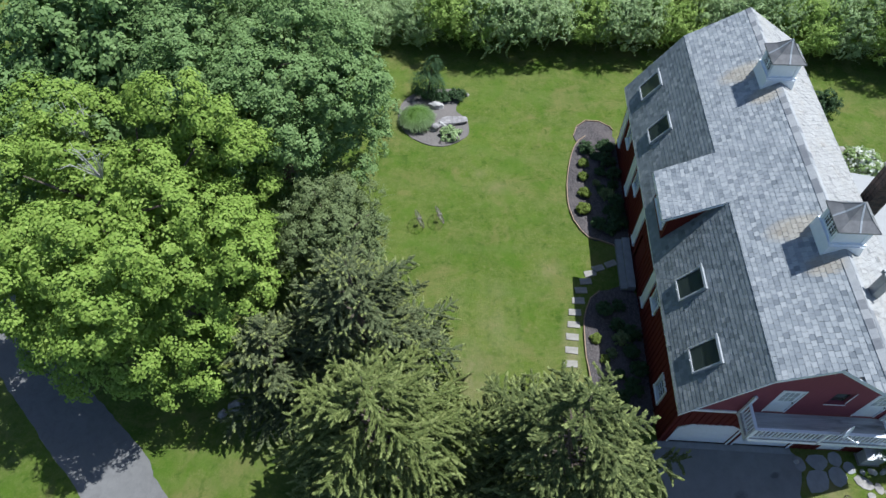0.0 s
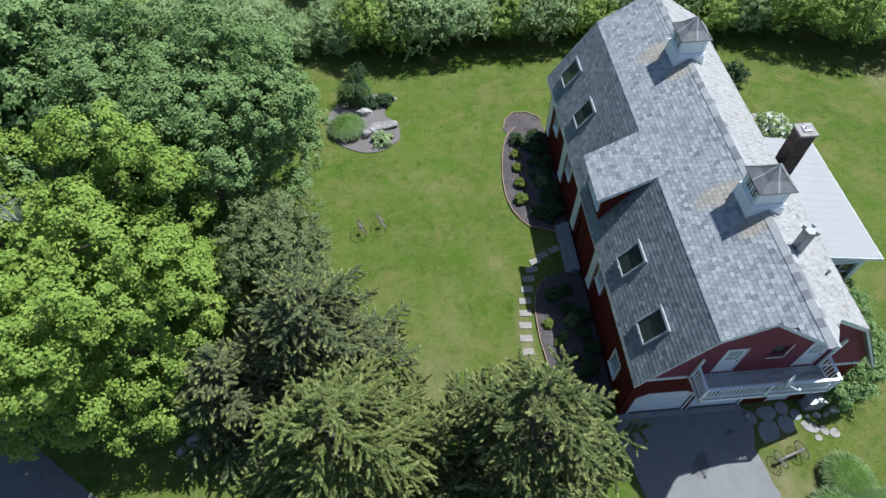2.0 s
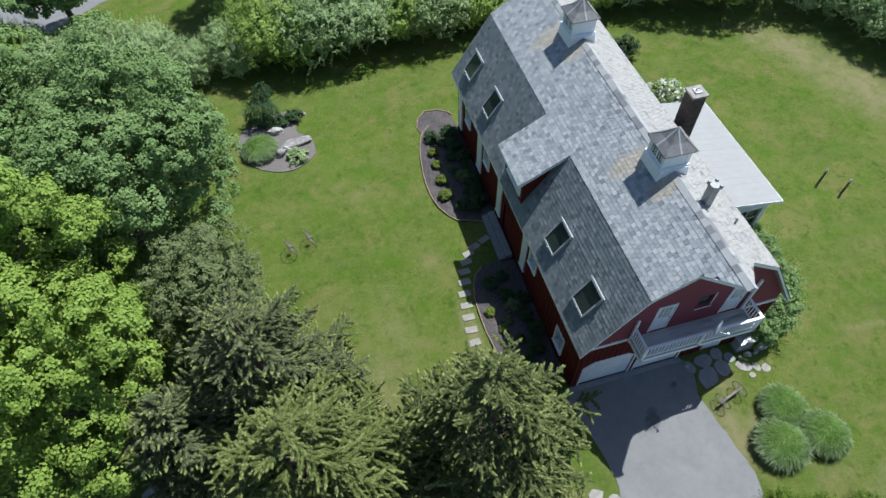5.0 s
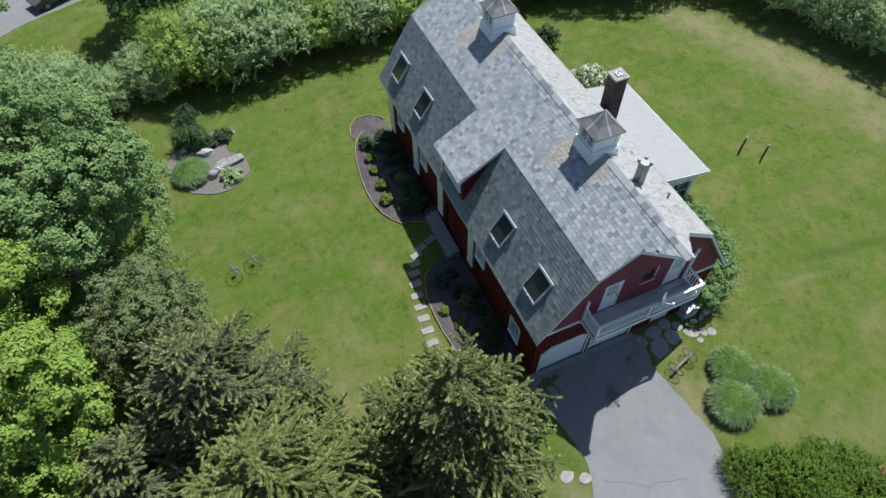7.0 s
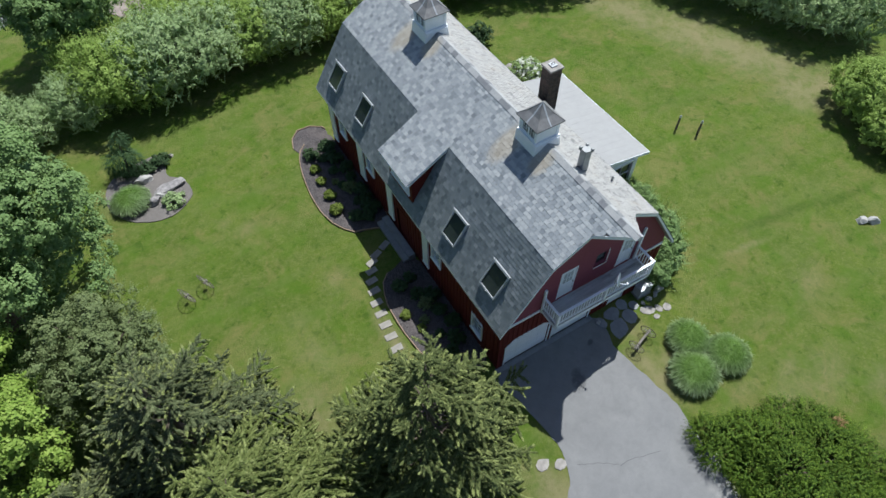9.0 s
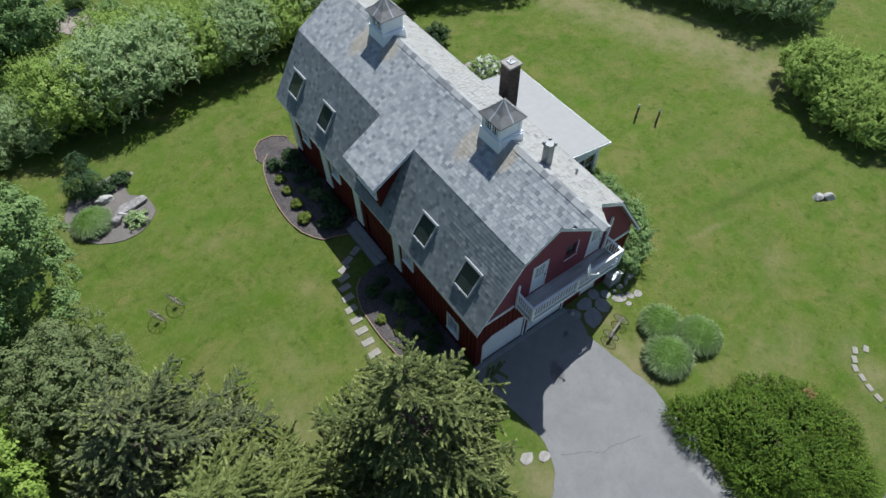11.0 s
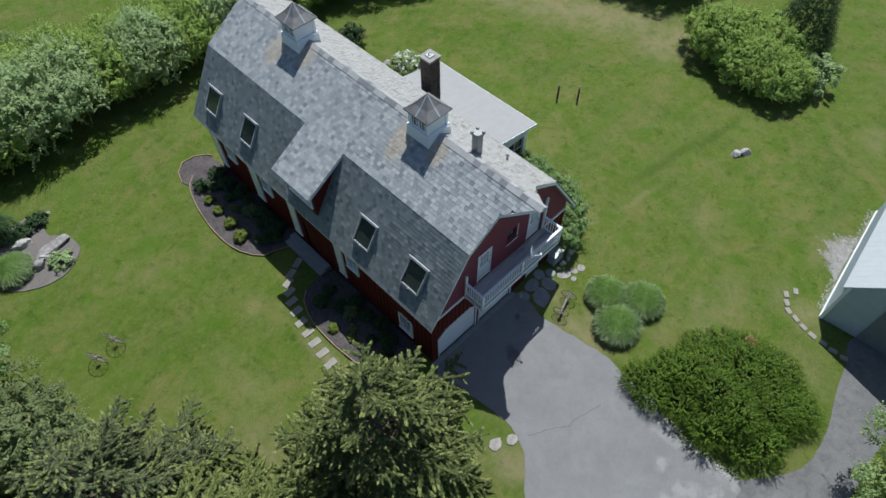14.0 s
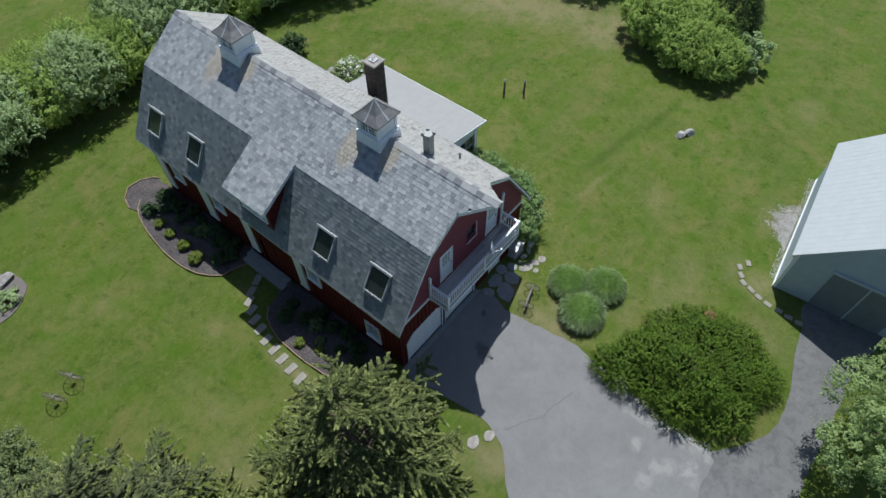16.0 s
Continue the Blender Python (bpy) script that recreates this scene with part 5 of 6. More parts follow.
for i, (x, y, r) in enumerate([(10.12, -0.72, 0.30), (9.66, -0.86, 0.22), (9.20, -0.87, 0.24), (8.78, -0.93, 0.16), (8.42, -0.80, 0.11), (5.98, -0.60, 0.18)]):
    stone("boulder", x, y, r, r * 0.8, r * 0.75, M_BOULDER, "pale rounded boulder edging the bed", "boulder", 80 + i, "boulders by the house corner", 30 * i)
for i, (x, y, a, b, h, mt) in enumerate([(-11.65, 21.75, 0.60, 0.42, 0.34, M_BOULDER), (-10.45, 20.35, 1.05, 0.66, 0.36, M_ROCK), (-11.55, 19.65, 0.55, 0.42, 0.40, M_ROCK), (-11.0, 19.95, 0.42, 0.36, 0.34, M_BOULDER), (-9.6, 23.1, 0.2, 0.17, 0.18, M_STONE)]):
    stone("boulder", x, y, a, b, h, mt, "large grey boulder in the island bed", "boulder", 90 + i, "boulders in the island bed", 15 * i)
stone("boulder", 23.9, -3.6, 0.44, 0.40, 0.34, M_BOULDER, "pale boulder lying alone on the lawn", "boulder", 101, "boulders on the lawn")
stone("boulder", 23.3, -3.35, 0.42, 0.32, 0.25, M_BOULDER, "pale boulder lying alone on the lawn", "boulder", 102, "boulders on the lawn")

for i, (x, y, r) in enumerate([(-19.7, 0.5, 0.5), (-18.9, 0.0, 0.45), (-20.2, 0.05, 0.35), (-19.5, 1.35, 0.4), (-18.3, 0.5, 0.3)]):
    stone("boulder", x, y, r, r * 0.75, r * 0.7, M_ROCK, "grey boulder in the shade under the trees", "boulder", 120 + i, "boulders under the trees", 40 * i)

# gravel strip beside the outbuilding
rg = np.random.default_rng(9)
n = 3800
gx = np.concatenate([rg.triangular(18.5, 20.6, 22.4, n), rg.uniform(16.5, 25.0, 900)])
gy = np.concatenate([-11.95 + (gx[:n] - 20.3) * 0.098 + 0.12 + (1.0 + 0.22 * np.sin(gx[:n] * 7.3) + rg.normal(size=n) * 0.30) * rg.random(n) * np.clip(1.15 - ((gx[:n] - 20.7) / 1.8) ** 2, 0.08, 1), -12.30 + (gx[n:] - 16.5) * 0.098 + 0.35 * rg.random(900) ** 2])
pp = np.stack([gx, gy, np.full(len(gx), 0.015)], 1)
whole("gravel", quads("gravel", leaves(pp, unit(rg.normal(size=pp.shape) * 0.3 + [0, 0, 1]), 0.055, 0.05, rg, 0.3), M_BOULDER), M_BOULDER, "pale gravel spread along the outbuilding wall", "gravel", kind="stuff")

gy2 = rg.uniform(-13.8, -8.6, 900)
pp = np.stack([np.interp(gy2, [-14.8, -13.8, -11.9, -10.9, -9.3, -8.0], [5.2, 5.62, 5.36, 5.40, 5.95, 6.1]) + rg.normal(size=900) * 0.12, gy2, np.full(900, 0.03)], 1)
whole("gravel", quads("gravel", leaves(pp, unit(rg.normal(size=pp.shape) * 0.3 + [0, 0, 1]), 0.055, 0.05, rg, 0.3), M_BOULDER), M_BOULDER, "pale gravel along the edge of the driveway", "gravel", kind="stuff")

# a crack in the drive
ck = random.Random(3)
cp_ = [(0.53, -5.8), (1.37, -6.24), (2.18, -6.81), (3.14, -6.98), (4.35, -7.33)]
cl = []
for (xa, ya), (xb, yb) in zip(cp_[:-1], cp_[1:]):
    for k in range(6):
        f = k / 6
        cl.append((xa + (xb - xa) * f + ck.uniform(-0.05, 0.05), ya + (yb - ya) * f + ck.uniform(-0.05, 0.05)))
loop = [(x, y - 0.010, 0.0215) for x, y in cl] + [(x, y + 0.010, 0.0215) for x, y in reversed(cl)]
whole("driveway_crack", Build().prism(loop, (0, 0, 0.003)), plain("tar", (0.085, 0.085, 0.088), 0.8), "thin dark crack across the driveway", "crack", kind="structure")


# ---- wagon wheels ----
def wheel_pair(x, y, turn, r, label, gap=1.15, axle=0.05, lean=0.12):
    t = thing("wagon_wheels", (x, y, 0), label, "wagon wheels", "old wagon wheels", turn=turn)
    for k in (-1, 1):
        c = Vector((k * gap / 2, 0, r * math.cos(math.atan(lean)) - 0.01))
        ax = Vector((1, 0, lean))
        w = part("wheel", Build().ring(c, ax, r - 0.03, 0.018, 28, 6), M_IRON, t, "iron-rimmed spoked wheel", smooth=True)
        u = ax.normalized().orthogonal().normalized()
        v = ax.normalized().cross(u)
        for i in range(10):
            a = 2 * math.pi * i / 10
            part("spoke", Build().tube([c, c + (u * math.cos(a) + v * math.sin(a)) * (r - 0.04)], [0.016, 0.011], 5), M_OLDWOOD, w)
        part("hub", Build().tube([c - ax * 0.12, c + ax * 0.12], [0.07, 0.06], 10), M_OLDWOOD, w)
    if axle:
        part("axle", Build().tube([(-gap / 2, 0, r), (gap / 2, 0, r)], axle, 8), M_OLDWOOD, t)


wheel_pair(-11.3, 12.0, 17, 0.58, "pair of old spoked wagon wheels standing on the lawn", 1.18, 0.0, 0.42)
wheel_pair(7.06, -2.64, 17, 0.45, "pair of old wagon wheels on an axle beside the driveway", 1.14, 0.06)

for x, y in ((19.65, 8.05), (20.45, 6.95)):
    p = thing("garden_post", (x, y, 0), "short weathered post standing in the lawn", "post", "posts on the lawn")
    part("stake", Build().tube([(0, 0, 0), (0.03, 0.02, 0.95)], [0.075, 0.065], 8), M_IRON, p)
    part("cap", Build().tube([(0.03, 0.02, 0.95), (0.03, 0.02, 1.06), (0.03, 0.02, 1.14)], [0.085, 0.075, 0.03], 8), M_PALEMETAL, p)


# ---- plants ----
def stems(parent, seed, r, h, n):
    """Stems that fan out from the root, each a part of its own."""
    rng = random.Random(seed)
    for i in range(n):
        a = 2 * math.pi * i / n + rng.uniform(-0.3, 0.3)
        q = rng.uniform(0.4, 0.75) * r
        part("stem", Build().tube([(0.05 * math.cos(a), 0.05 * math.sin(a), 0), (q * 0.35 * math.cos(a), q * 0.35 * math.sin(a), h * 0.45), (q * math.cos(a), q * math.sin(a), h * 0.8)], [0.05 * r / 2 + 0.012, 0.03 * r / 2 + 0.008, 0.006], 6), M_BARK, parent)


def shrub_kind(name, seed, r, h, leaf_mat, leaf, clump, per, label, category="shrub", dens=1.0, lobes=5, group="", low=-0.6, shoots=0):
    """One shrub at the origin: stems and a leafy crown of several lobes."""
    rng = np.random.default_rng(seed)
    lob = [(0, 0, h * 0.46, r * 0.62, h * 0.38)]
    m = lobes * 3
    for i in range(m):
        w = 1 - 1.55 * (i + 0.5) / m
        a = i * 2.39996 + rng.uniform(-0.3, 0.3)
        s = r * rng.uniform(0.20, 0.34)
        k = rng.uniform(0.78, 1.05) - s / r * 0.5
        q = math.sqrt(max(0, 1 - w * w)) * r * k
        lob.append((q * math.cos(a), q * math.sin(a), max(s * 0.5, h * 0.5 + w * h * 0.5 * k), s, s * 0.85))
    t = thing(name, (0, 0, 0), label, category, group)
    stems(t, seed, r, h, 5)
    q = crown(lob, clump, per, leaf, rng, dens, low)
    if shoots:
        q = np.concatenate([q, sprays(lob[1:], shoots, 0.75, rng, 0.75, 0.75, 11, leaf * 1.25, 0.5)])
    part("foliage", quads("foliage", q, leaf_mat), leaf_mat, t)
    return t


def place(ob, x, y, s=1.0, turn=0.0, first=False, sz=None):
    m = pose(x, y, 0, 0, 0, turn)
    if first:
        ob.matrix_world = m
        ob.scale = (s, s, sz or s)
        return ob
    c = copy_thing(ob, m)
    c.scale = (s, s, sz or s)
    return c


def spread(kinds, spots):
    used = set()
    for k, x, y, s, turn in spots:
        place(kinds[k], x, y, s, turn, first=k not in used)
        used.add(k)


# the hedge of tall loose shrubs along the far side of the lawn
HEDGE = "shrubs of the tall hedge"
hk = [shrub_kind("hedge_shrub", 200 + i, 2.7, 4.3, m, 0.100, 0.30, 30, lb, "shrub", 0.55, 9, HEDGE, shoots=1300) for i, (m, lb) in enumerate(
    [(M_OLIVE, "tall loose shrub with silvery green leaves"), (M_OLIVE, "tall loose shrub with silvery green leaves"), (M_OLIVE, "spreading silvery green shrub in the hedge"), (M_BRIGHT, "tall fresh green shrub in the hedge")])]
rh = random.Random(21)
spots = []
for row, y in enumerate((29.7, 31.9)):
    for i in range(18):
        if row and i < 7:
            continue
        x = -34 + i * 2.95 + row * 1.4
        yy = y + 0.035 * max(0, -x - 8) * 3 + rh.uniform(-0.8, 0.8)
        if x < -9 and not row:
            yy -= 0.9
        k = 3 if rh.random() < (0.65 if -12 < x < 4 else 0.2) else rh.randrange(3)
        spots.append((k, x, yy, rh.uniform(0.75, 1.22) - 0.15 * row + (0.12 if x > -8 else -0.16 if x < -12 else 0.0), rh.uniform(0, 360)))
spots += [(3, 19.5, 28.8, 1.2, 40), (3, 22.8, 27.0, 1.15, 150), (0, 26.0, 27.2, 1.2, 80), (1, 30.0, 24.6, 1.05, 10), (0, 32.0, 21.2, 1.0, 200), (2, 33.2, 17.8, 1.05, 90), (1, 34.6, 14.4, 1.0, 300), (0, 35.6, 11.2, 1.05, 140), (2, 37.6, 9.2, 1.0, 40)]
spread(hk, spots)


# ---- trees ----
def trunk(t, seed, h, r, limbs, reach, top=0.75):
    rng = random.Random(seed)
    pts = [(0.25 * math.sin(i * 1.1 + seed) * i / 6, 0.25 * math.cos(i * 1.7 + seed) * i / 6, h * top * i / 6) for i in range(7)]
    part("trunk", Build().tube(pts, [r * 1.35] + [r * (1 - 0.13 * i) for i in range(1, 7)], 10), M_BARK, t, smooth=True)
    for i in range(limbs):
        a = 2 * math.pi * i / limbs + rng.uniform(-0.4, 0.4)
        z0 = h * rng.uniform(0.25, 0.6)
        q = reach * rng.uniform(0.6, 0.95)
        z1 = z0 + h * rng.uniform(0.15, 0.35)
        part("limb", Build().tube([(0, 0, z0), (q * 0.4 * math.cos(a), q * 0.4 * math.sin(a), z0 + (z1 - z0) * 0.55), (q * math.cos(a + 0.15), q * math.sin(a + 0.15), z1)], [r * 0.45, r * 0.28, r * 0.06], 7), M_BARK, t, smooth=True)


def broadleaf(name, x, y, h, r, seed, mat, label, leaf=0.2, clump=0.55, per=34, lobes=16, zlow=0.28, dens=1.0, turn=0.0, size=(0.17, 0.27), flat=0.72, deep=(0.80, 1.06), taper=0.20, shoots=0, full=2.0, skirt=()):
    rng = np.random.default_rng(seed)
    z0, z1 = h * zlow, h
    zc, hz = (z0 + z1) / 2, (z1 - z0) / 2
    lob = [(0, 0, zc, r * (deep[0] - 0.08), hz * (deep[0] - 0.08))]
    for i in range(lobes):
        # spread evenly over the crown, few at its foot
        w = 1 - 1.72 * (i + 0.5) / lobes
        a = i * 2.39996 + rng.uniform(-0.25, 0.25)
        s = r * rng.uniform(*size)
        k = (rng.uniform(*deep) - s / r * 0.55) * (1 - taper * max(0.0, 0.30 - w))
        q = (1 - abs(w) ** full) ** (1 / full) * r * k
        lob.append((q * math.cos(a), q * math.sin(a), zc + w * hz * k, s, s * flat))
    # low boughs under the edge of the crown
    lob += [(sx, sy, sz, sr, sr * 0.75) for sx, sy, sz, sr in skirt]
    t = thing(name, (x, y, 0), label, "tree", turn=turn)
    trunk(t, seed, h, 0.032 * h, 9, r * 0.75)
    q = crown(lob, clump, per, leaf, rng, dens)
    if shoots:
        q = np.concatenate([q, sprays(lob[1:], shoots, 0.55, rng, 0.7, 0.7, 9, 0.10, 0.5)])
    part("crown", quads("crown", q, mat), mat, t)
    return t


def spruce(name, x, y, h, r, seed, mat, label, whorls=15, per=9, droop0=0.40, bare=0.0):
    """A spruce: straight trunk, whorls of boughs that fork into fingers, each brushed all round with needles."""
    rng = np.random.default_rng(seed)
    t = thing(name, (x, y, 0), label, "tree", "spruces beside the drive")
    part("trunk", Build().tube([(0, 0, 0), (0.05, 0, h * 0.5), (0, 0.03, h * 0.99)], [0.26, 0.15, 0.015], 10), M_BARK, t)
    b = Build()
    P, D, U, T = [], [], [], []
    up = np.array([0, 0, 1.0])

    def bough(p0, out, L, rise, droop, thick, depth):
        curl, sway = rng.uniform(0.2, 1.3), rng.normal() * 0.16
        side = np.cross(out, up)

        def at(s):
            s = np.asarray(s, float)[..., None]
            return p0 + out * (L * s) + side * (L * sway * s * s) + up * (L * (rise * s - droop * s * s) + curl * np.maximum(0, s - 0.55) ** 1.4 * min(L, 1.4))
        q = at([0, 0.3, 0.6, 0.85, 1.0])
        b.tube([tuple(v) for v in q], [0.012 + 0.008 * L, 0.010 + 0.005 * L, 0.010, 0.007, 0.004], 4, False)
        n = max(14, int(L * (60 if depth else 105)))
        s = rng.uniform(0.30 if depth else 0.04, 1.0, n)
        c = at(s)
        ax = unit(at(np.minimum(s + 0.05, 1.05)) - c)
        sd = unit(np.cross(ax, up))
        tp = np.cross(sd, ax)
        th = rng.normal(size=n) * 1.25
        rad = sd * np.sin(th)[:, None] + tp * np.cos(th)[:, None]
        w = thick * rng.uniform(0.35, 1.0, n) * np.minimum(1, (1.1 - s) * 2.6)
        P.append(c + rad * w[:, None])
        # upper side of the tips goes lighter: young growth, with sunlight put into the colour
        T.append((s > 0.80) & (np.cos(th) > 0.1) & (not depth or L < 1.2))
        D.append(unit(ax * 0.85 + rad * 0.60 + rng.normal(size=(n, 3)) * 0.26))
        U.append(unit(rad * 0.85 + up * 0.40 + rng.normal(size=(n, 3)) * 0.26))
        if depth:
            m = int(4 + L * 2.7)
            for k in range(m):
                f = 0.22 + 0.70 * (k + rng.uniform(0, 1)) / m
                sg = 1 if k % 2 else -1
                o2 = np.cross(out, up) * sg
                d2 = unit(out * rng.uniform(0.45, 1.1) + o2 * rng.uniform(0.45, 1.0))
                bough(at(f), d2, (L * (1 - f) * 0.55 + 0.36) * rng.uniform(0.7, 1.15), rise * 0.25 - droop * f * 0.75 + rng.normal() * 0.12 - 0.16, droop * 0.6, thick * rng.uniform(0.65, 0.95), 0)

    for i in range(whorls):
        f = i / (whorls - 1)
        z = 0.9 + (h - 1.3) * f ** 0.95
        L0 = r * (1 - f) ** 0.70 + 0.30
        nb = max(4, int(per * (1 - 0.5 * f)))
        for j in range(nb):
            a = 2 * math.pi * (j + rng.uniform(-0.3, 0.3)) / nb + i * 1.3
            L = L0 * rng.uniform(0.55, 1.08)
            zz = z + rng.uniform(-0.4, 0.4)
            bough(np.array([0, 0, zz]), np.array([math.cos(a), math.sin(a), 0]), L, 0.12 + 0.40 * f + rng.normal() * 0.06, droop0 - 0.10 * f + rng.normal() * 0.06, 0.11, 1)
    P, D, U, T = np.concatenate(P), np.concatenate(D), np.concatenate(U), np.concatenate(T)
    part("branchwork", b, M_BARK, t, kind="stuff")
    part("needles", quads("needles", leaves(P[~T], U[~T], 0.150, 0.056, rng, 0.06, D[~T]), mat), mat, t)
    part("young_needles", quads("young_needles", leaves(P[T], U[T], 0.135, 0.060, rng, 0.06, D[T]), M_TIPS), M_TIPS, t, "lighter young growth and painted sunlit tops at the bough tips")
    return t


spruce("spruce", -4.95, -2.1, 10.0, 5.4, 31, M_SPRUCE, "broad green spruce with drooping boughs", 14, 8)
spruce("spruce", -12.2, -1.9, 9.8, 5.5, 32, M_SPRUCE_BRIGHT, "dense yellow-green spruce in the row", 14, 8)
spruce("spruce", -13.5, 2.8, 9.3, 4.9, 33, M_SPRUCE_OLD, "old grey-green spruce with spreading boughs", 14, 8, 0.24)
spruce("spruce", -17.1, 1.3, 7.0, 3.1, 36, M_SPRUCE_OLD, "low grey-green spruce in the shade of the row", 11, 8, 0.30)
broadleaf("small_tree", -15.6, 7.5, 7.4, 3.0, 34, M_GREYLEAF, "small grey-green leafy tree beside the old spruce", 0.075, 0.24, 44, 46, 0.05, 0.75, size=(0.12, 0.26), flat=0.8, deep=(0.66, 1.10), shoots=1500)

maple = broadleaf("maple", -23.2, 5.5, 12.6, 6.2, 41, M_MAPLE, "large maple with bright yellow-green leaves and some bare twigs", 0.105, 0.40, 74, 120, 0.06, 0.85, size=(0.085, 0.20), flat=0.64, deep=(0.70, 1.06), taper=0.10, full=4.0, skirt=((-3.6, -3.6, 3.4, 1.6), (-1.8, -4.4, 3.2, 1.7), (0.0, -4.3, 3.3, 1.6), (1.6, -3.9, 3.6, 1.4), (-5.0, -2.2, 4.0, 1.6), (3.0, -3.4, 5.2, 1.6), (4.3, -2.0, 5.6, 1.6), (3.7, -4.3, 3.6, 1.4), (2.2, -4.9, 3.2, 1.3)))
broadleaf("oak", -20.1, 14.9, 12.0, 6.3, 42, M_OAK, "large deep green broadleaf tree beside the lawn", 0.100, 0.38, 68, 120, 0.08, 0.85, size=(0.085, 0.23), flat=0.70, deep=(0.72, 1.06), taper=0.42, full=3.6, skirt=((4.4, 3.4, 4.6, 1.6), (5.0, 1.4, 4.4, 1.6), (4.8, -0.4, 4.2, 1.6), (4.2, -2.2, 3.8, 1.5), (3.3, -3.6, 3.2, 1.3), (4.8, 0.4, 6.2, 1.5), (4.4, -1.6, 6.0, 1.4), (1.6, -4.6, 2.8, 1.3), (-0.4, -4.8, 2.8, 1.3)))
# bare grey twigs that stand out of the maple's top
rt = random.Random(6)
for bx_, by_, bz_ in ((-1.6, 2.2, 11.4), (0.2, -0.3, 11.8)):
    tw = Build()
    for k in range(14):
        a0 = rt.uniform(0, 6.28)
        L0 = rt.uniform(0.35, 0.95)
        f0 = (bx_ + rt.uniform(-0.5, 0.5), by_ + rt.uniform(-0.5, 0.5), bz_ + rt.uniform(-0.5, 0.2))
        e0 = (f0[0] + L0 * math.cos(a0), f0[1] + L0 * math.sin(a0), f0[2] + L0 * rt.uniform(0.2, 0.9))
        m0 = tuple(0.5 * (u + v) + rt.uniform(-0.09, 0.09) for u, v in zip(f0, e0))
        tw.tube([(bx_, by_, bz_ - 1.2), f0, m0, e0], [0.025, 0.015, 0.010, 0.005], 4)
    part("bare_twigs", tw, M_TWIG, maple, "dead grey twigs")
broadleaf("oak", -28.5, 18.5, 12.5, 6.0, 43, M_OAK, "deep green broadleaf tree behind the maple", 0.18, 0.50, 36, 56, 0.16)
broadleaf("oak", -31.5, 10.5, 10.0, 4.8, 44, M_OAK, "deep green broadleaf tree at the lane", 0.18, 0.50, 34, 44, 0.2)
broadleaf("maple", -12.0, 37.0, 7.2, 3.9, 45, M_OAK, "dark green tree beyond the hedge", 0.12, 0.42, 50, 50, 0.12)
broadleaf("maple", -24.5, 36.5, 9.0, 4.0, 46, M_OAK, "dark green tree beside the parking lane", 0.16, 0.42, 40, 36, 0.15)
broadleaf("birch", 9.6, -19.5, 5.6, 3.7, 47, M_YOUNG, "light green young tree beside the lane", 0.085, 0.26, 26, 44, 0.12, 0.5, size=(0.10, 0.24), deep=(0.55, 1.15), shoots=1900)
for i, (x, y, h, r) in enumerate([(39.5, 20.5, 9.5, 4.4), (36.5, 28, 9, 4.2), (29.0, 34.0, 8.5, 4.2)]):
    broadleaf("tree", x, y, h, r, 50 + i, M_OLIVE if i % 2 == 0 else M_OAK, "broadleaf tree in the row along the field", 0.18, 0.5, 30, 36, 0.12)

# shrub island on the far lawn
isl = shrub_kind("lawn_shrub", 301, 2.2, 2.9, M_BRIGHT, 0.095, 0.25, 32, "large rounded green shrub on the open lawn", lobes=9, group="shrubs on the far lawn", shoots=900)
place(isl, 31.7, 3.0, 1.08, 0, True)
place(isl, 30.4, 0.4, 0.95, 120)
place(isl, 30.5, -2.0, 0.88, 240)
place(isl, 33.2, 0.2, 1.0, 60)
ol = shrub_kind("lawn_shrub", 302, 1.4, 2.0, M_OLIVE, 0.13, 0.3, 26, "small silvery shrub on the open lawn", lobes=5, group="shrubs on the far lawn")
place(ol, 32.7, -3.6, 1.0, 0, True)


def cone_conifer(name, x, y, h, r, seed, mat, label):
    rng = np.random.default_rng(seed)
    t = thing(name, (x, y, 0), label, "conifer")
    lob = [(0, 0, h * (0.12 + 0.8 * f), r * (1 - f) ** 0.8 + 0.15, h * 0.11) for f in np.linspace(0, 0.95, 9)]
    part("trunk", Build().tube([(0, 0, 0), (0, 0, h * 0.95)], [0.12, 0.02], 8), M_BARK, t)
    part("needles", quads("needles", sprays(lob, 5200, 0.4, rng, 0.2), mat), mat, t)
    return t


cone_conifer("dark_conifer", 35.3, -0.9, 7.2, 2.1, 61, M_DARKSHRUB, "dark dense conifer behind the lawn shrubs")

# the broad juniper beside the drive
rngj = np.random.default_rng(71)
jun = thing("juniper", (9.0, -11.3, 0), "broad low green juniper bush beside the driveway", "bush")
J_TURN = (-184, -170, -144, -120, -84, -57, -43, -13, 31, 69, 97, 127, 142, 176)
J_REACH = (3.8, 3.9, 4.3, 3.9, 3.6, 4.2, 3.7, 3.9, 3.3, 3.3, 3.3, 5.0, 3.8, 3.8)
jl = [(0, 0, 0.40, 2.5, 1.05), (-2.65, 3.45, 0.45, 0.75, 0.5), (-2.05, 2.9, 0.6, 0.85, 0.6), (-2.9, 2.6, 0.45, 0.7, 0.5), (-1.2, 2.7, 0.6, 0.8, 0.55)]
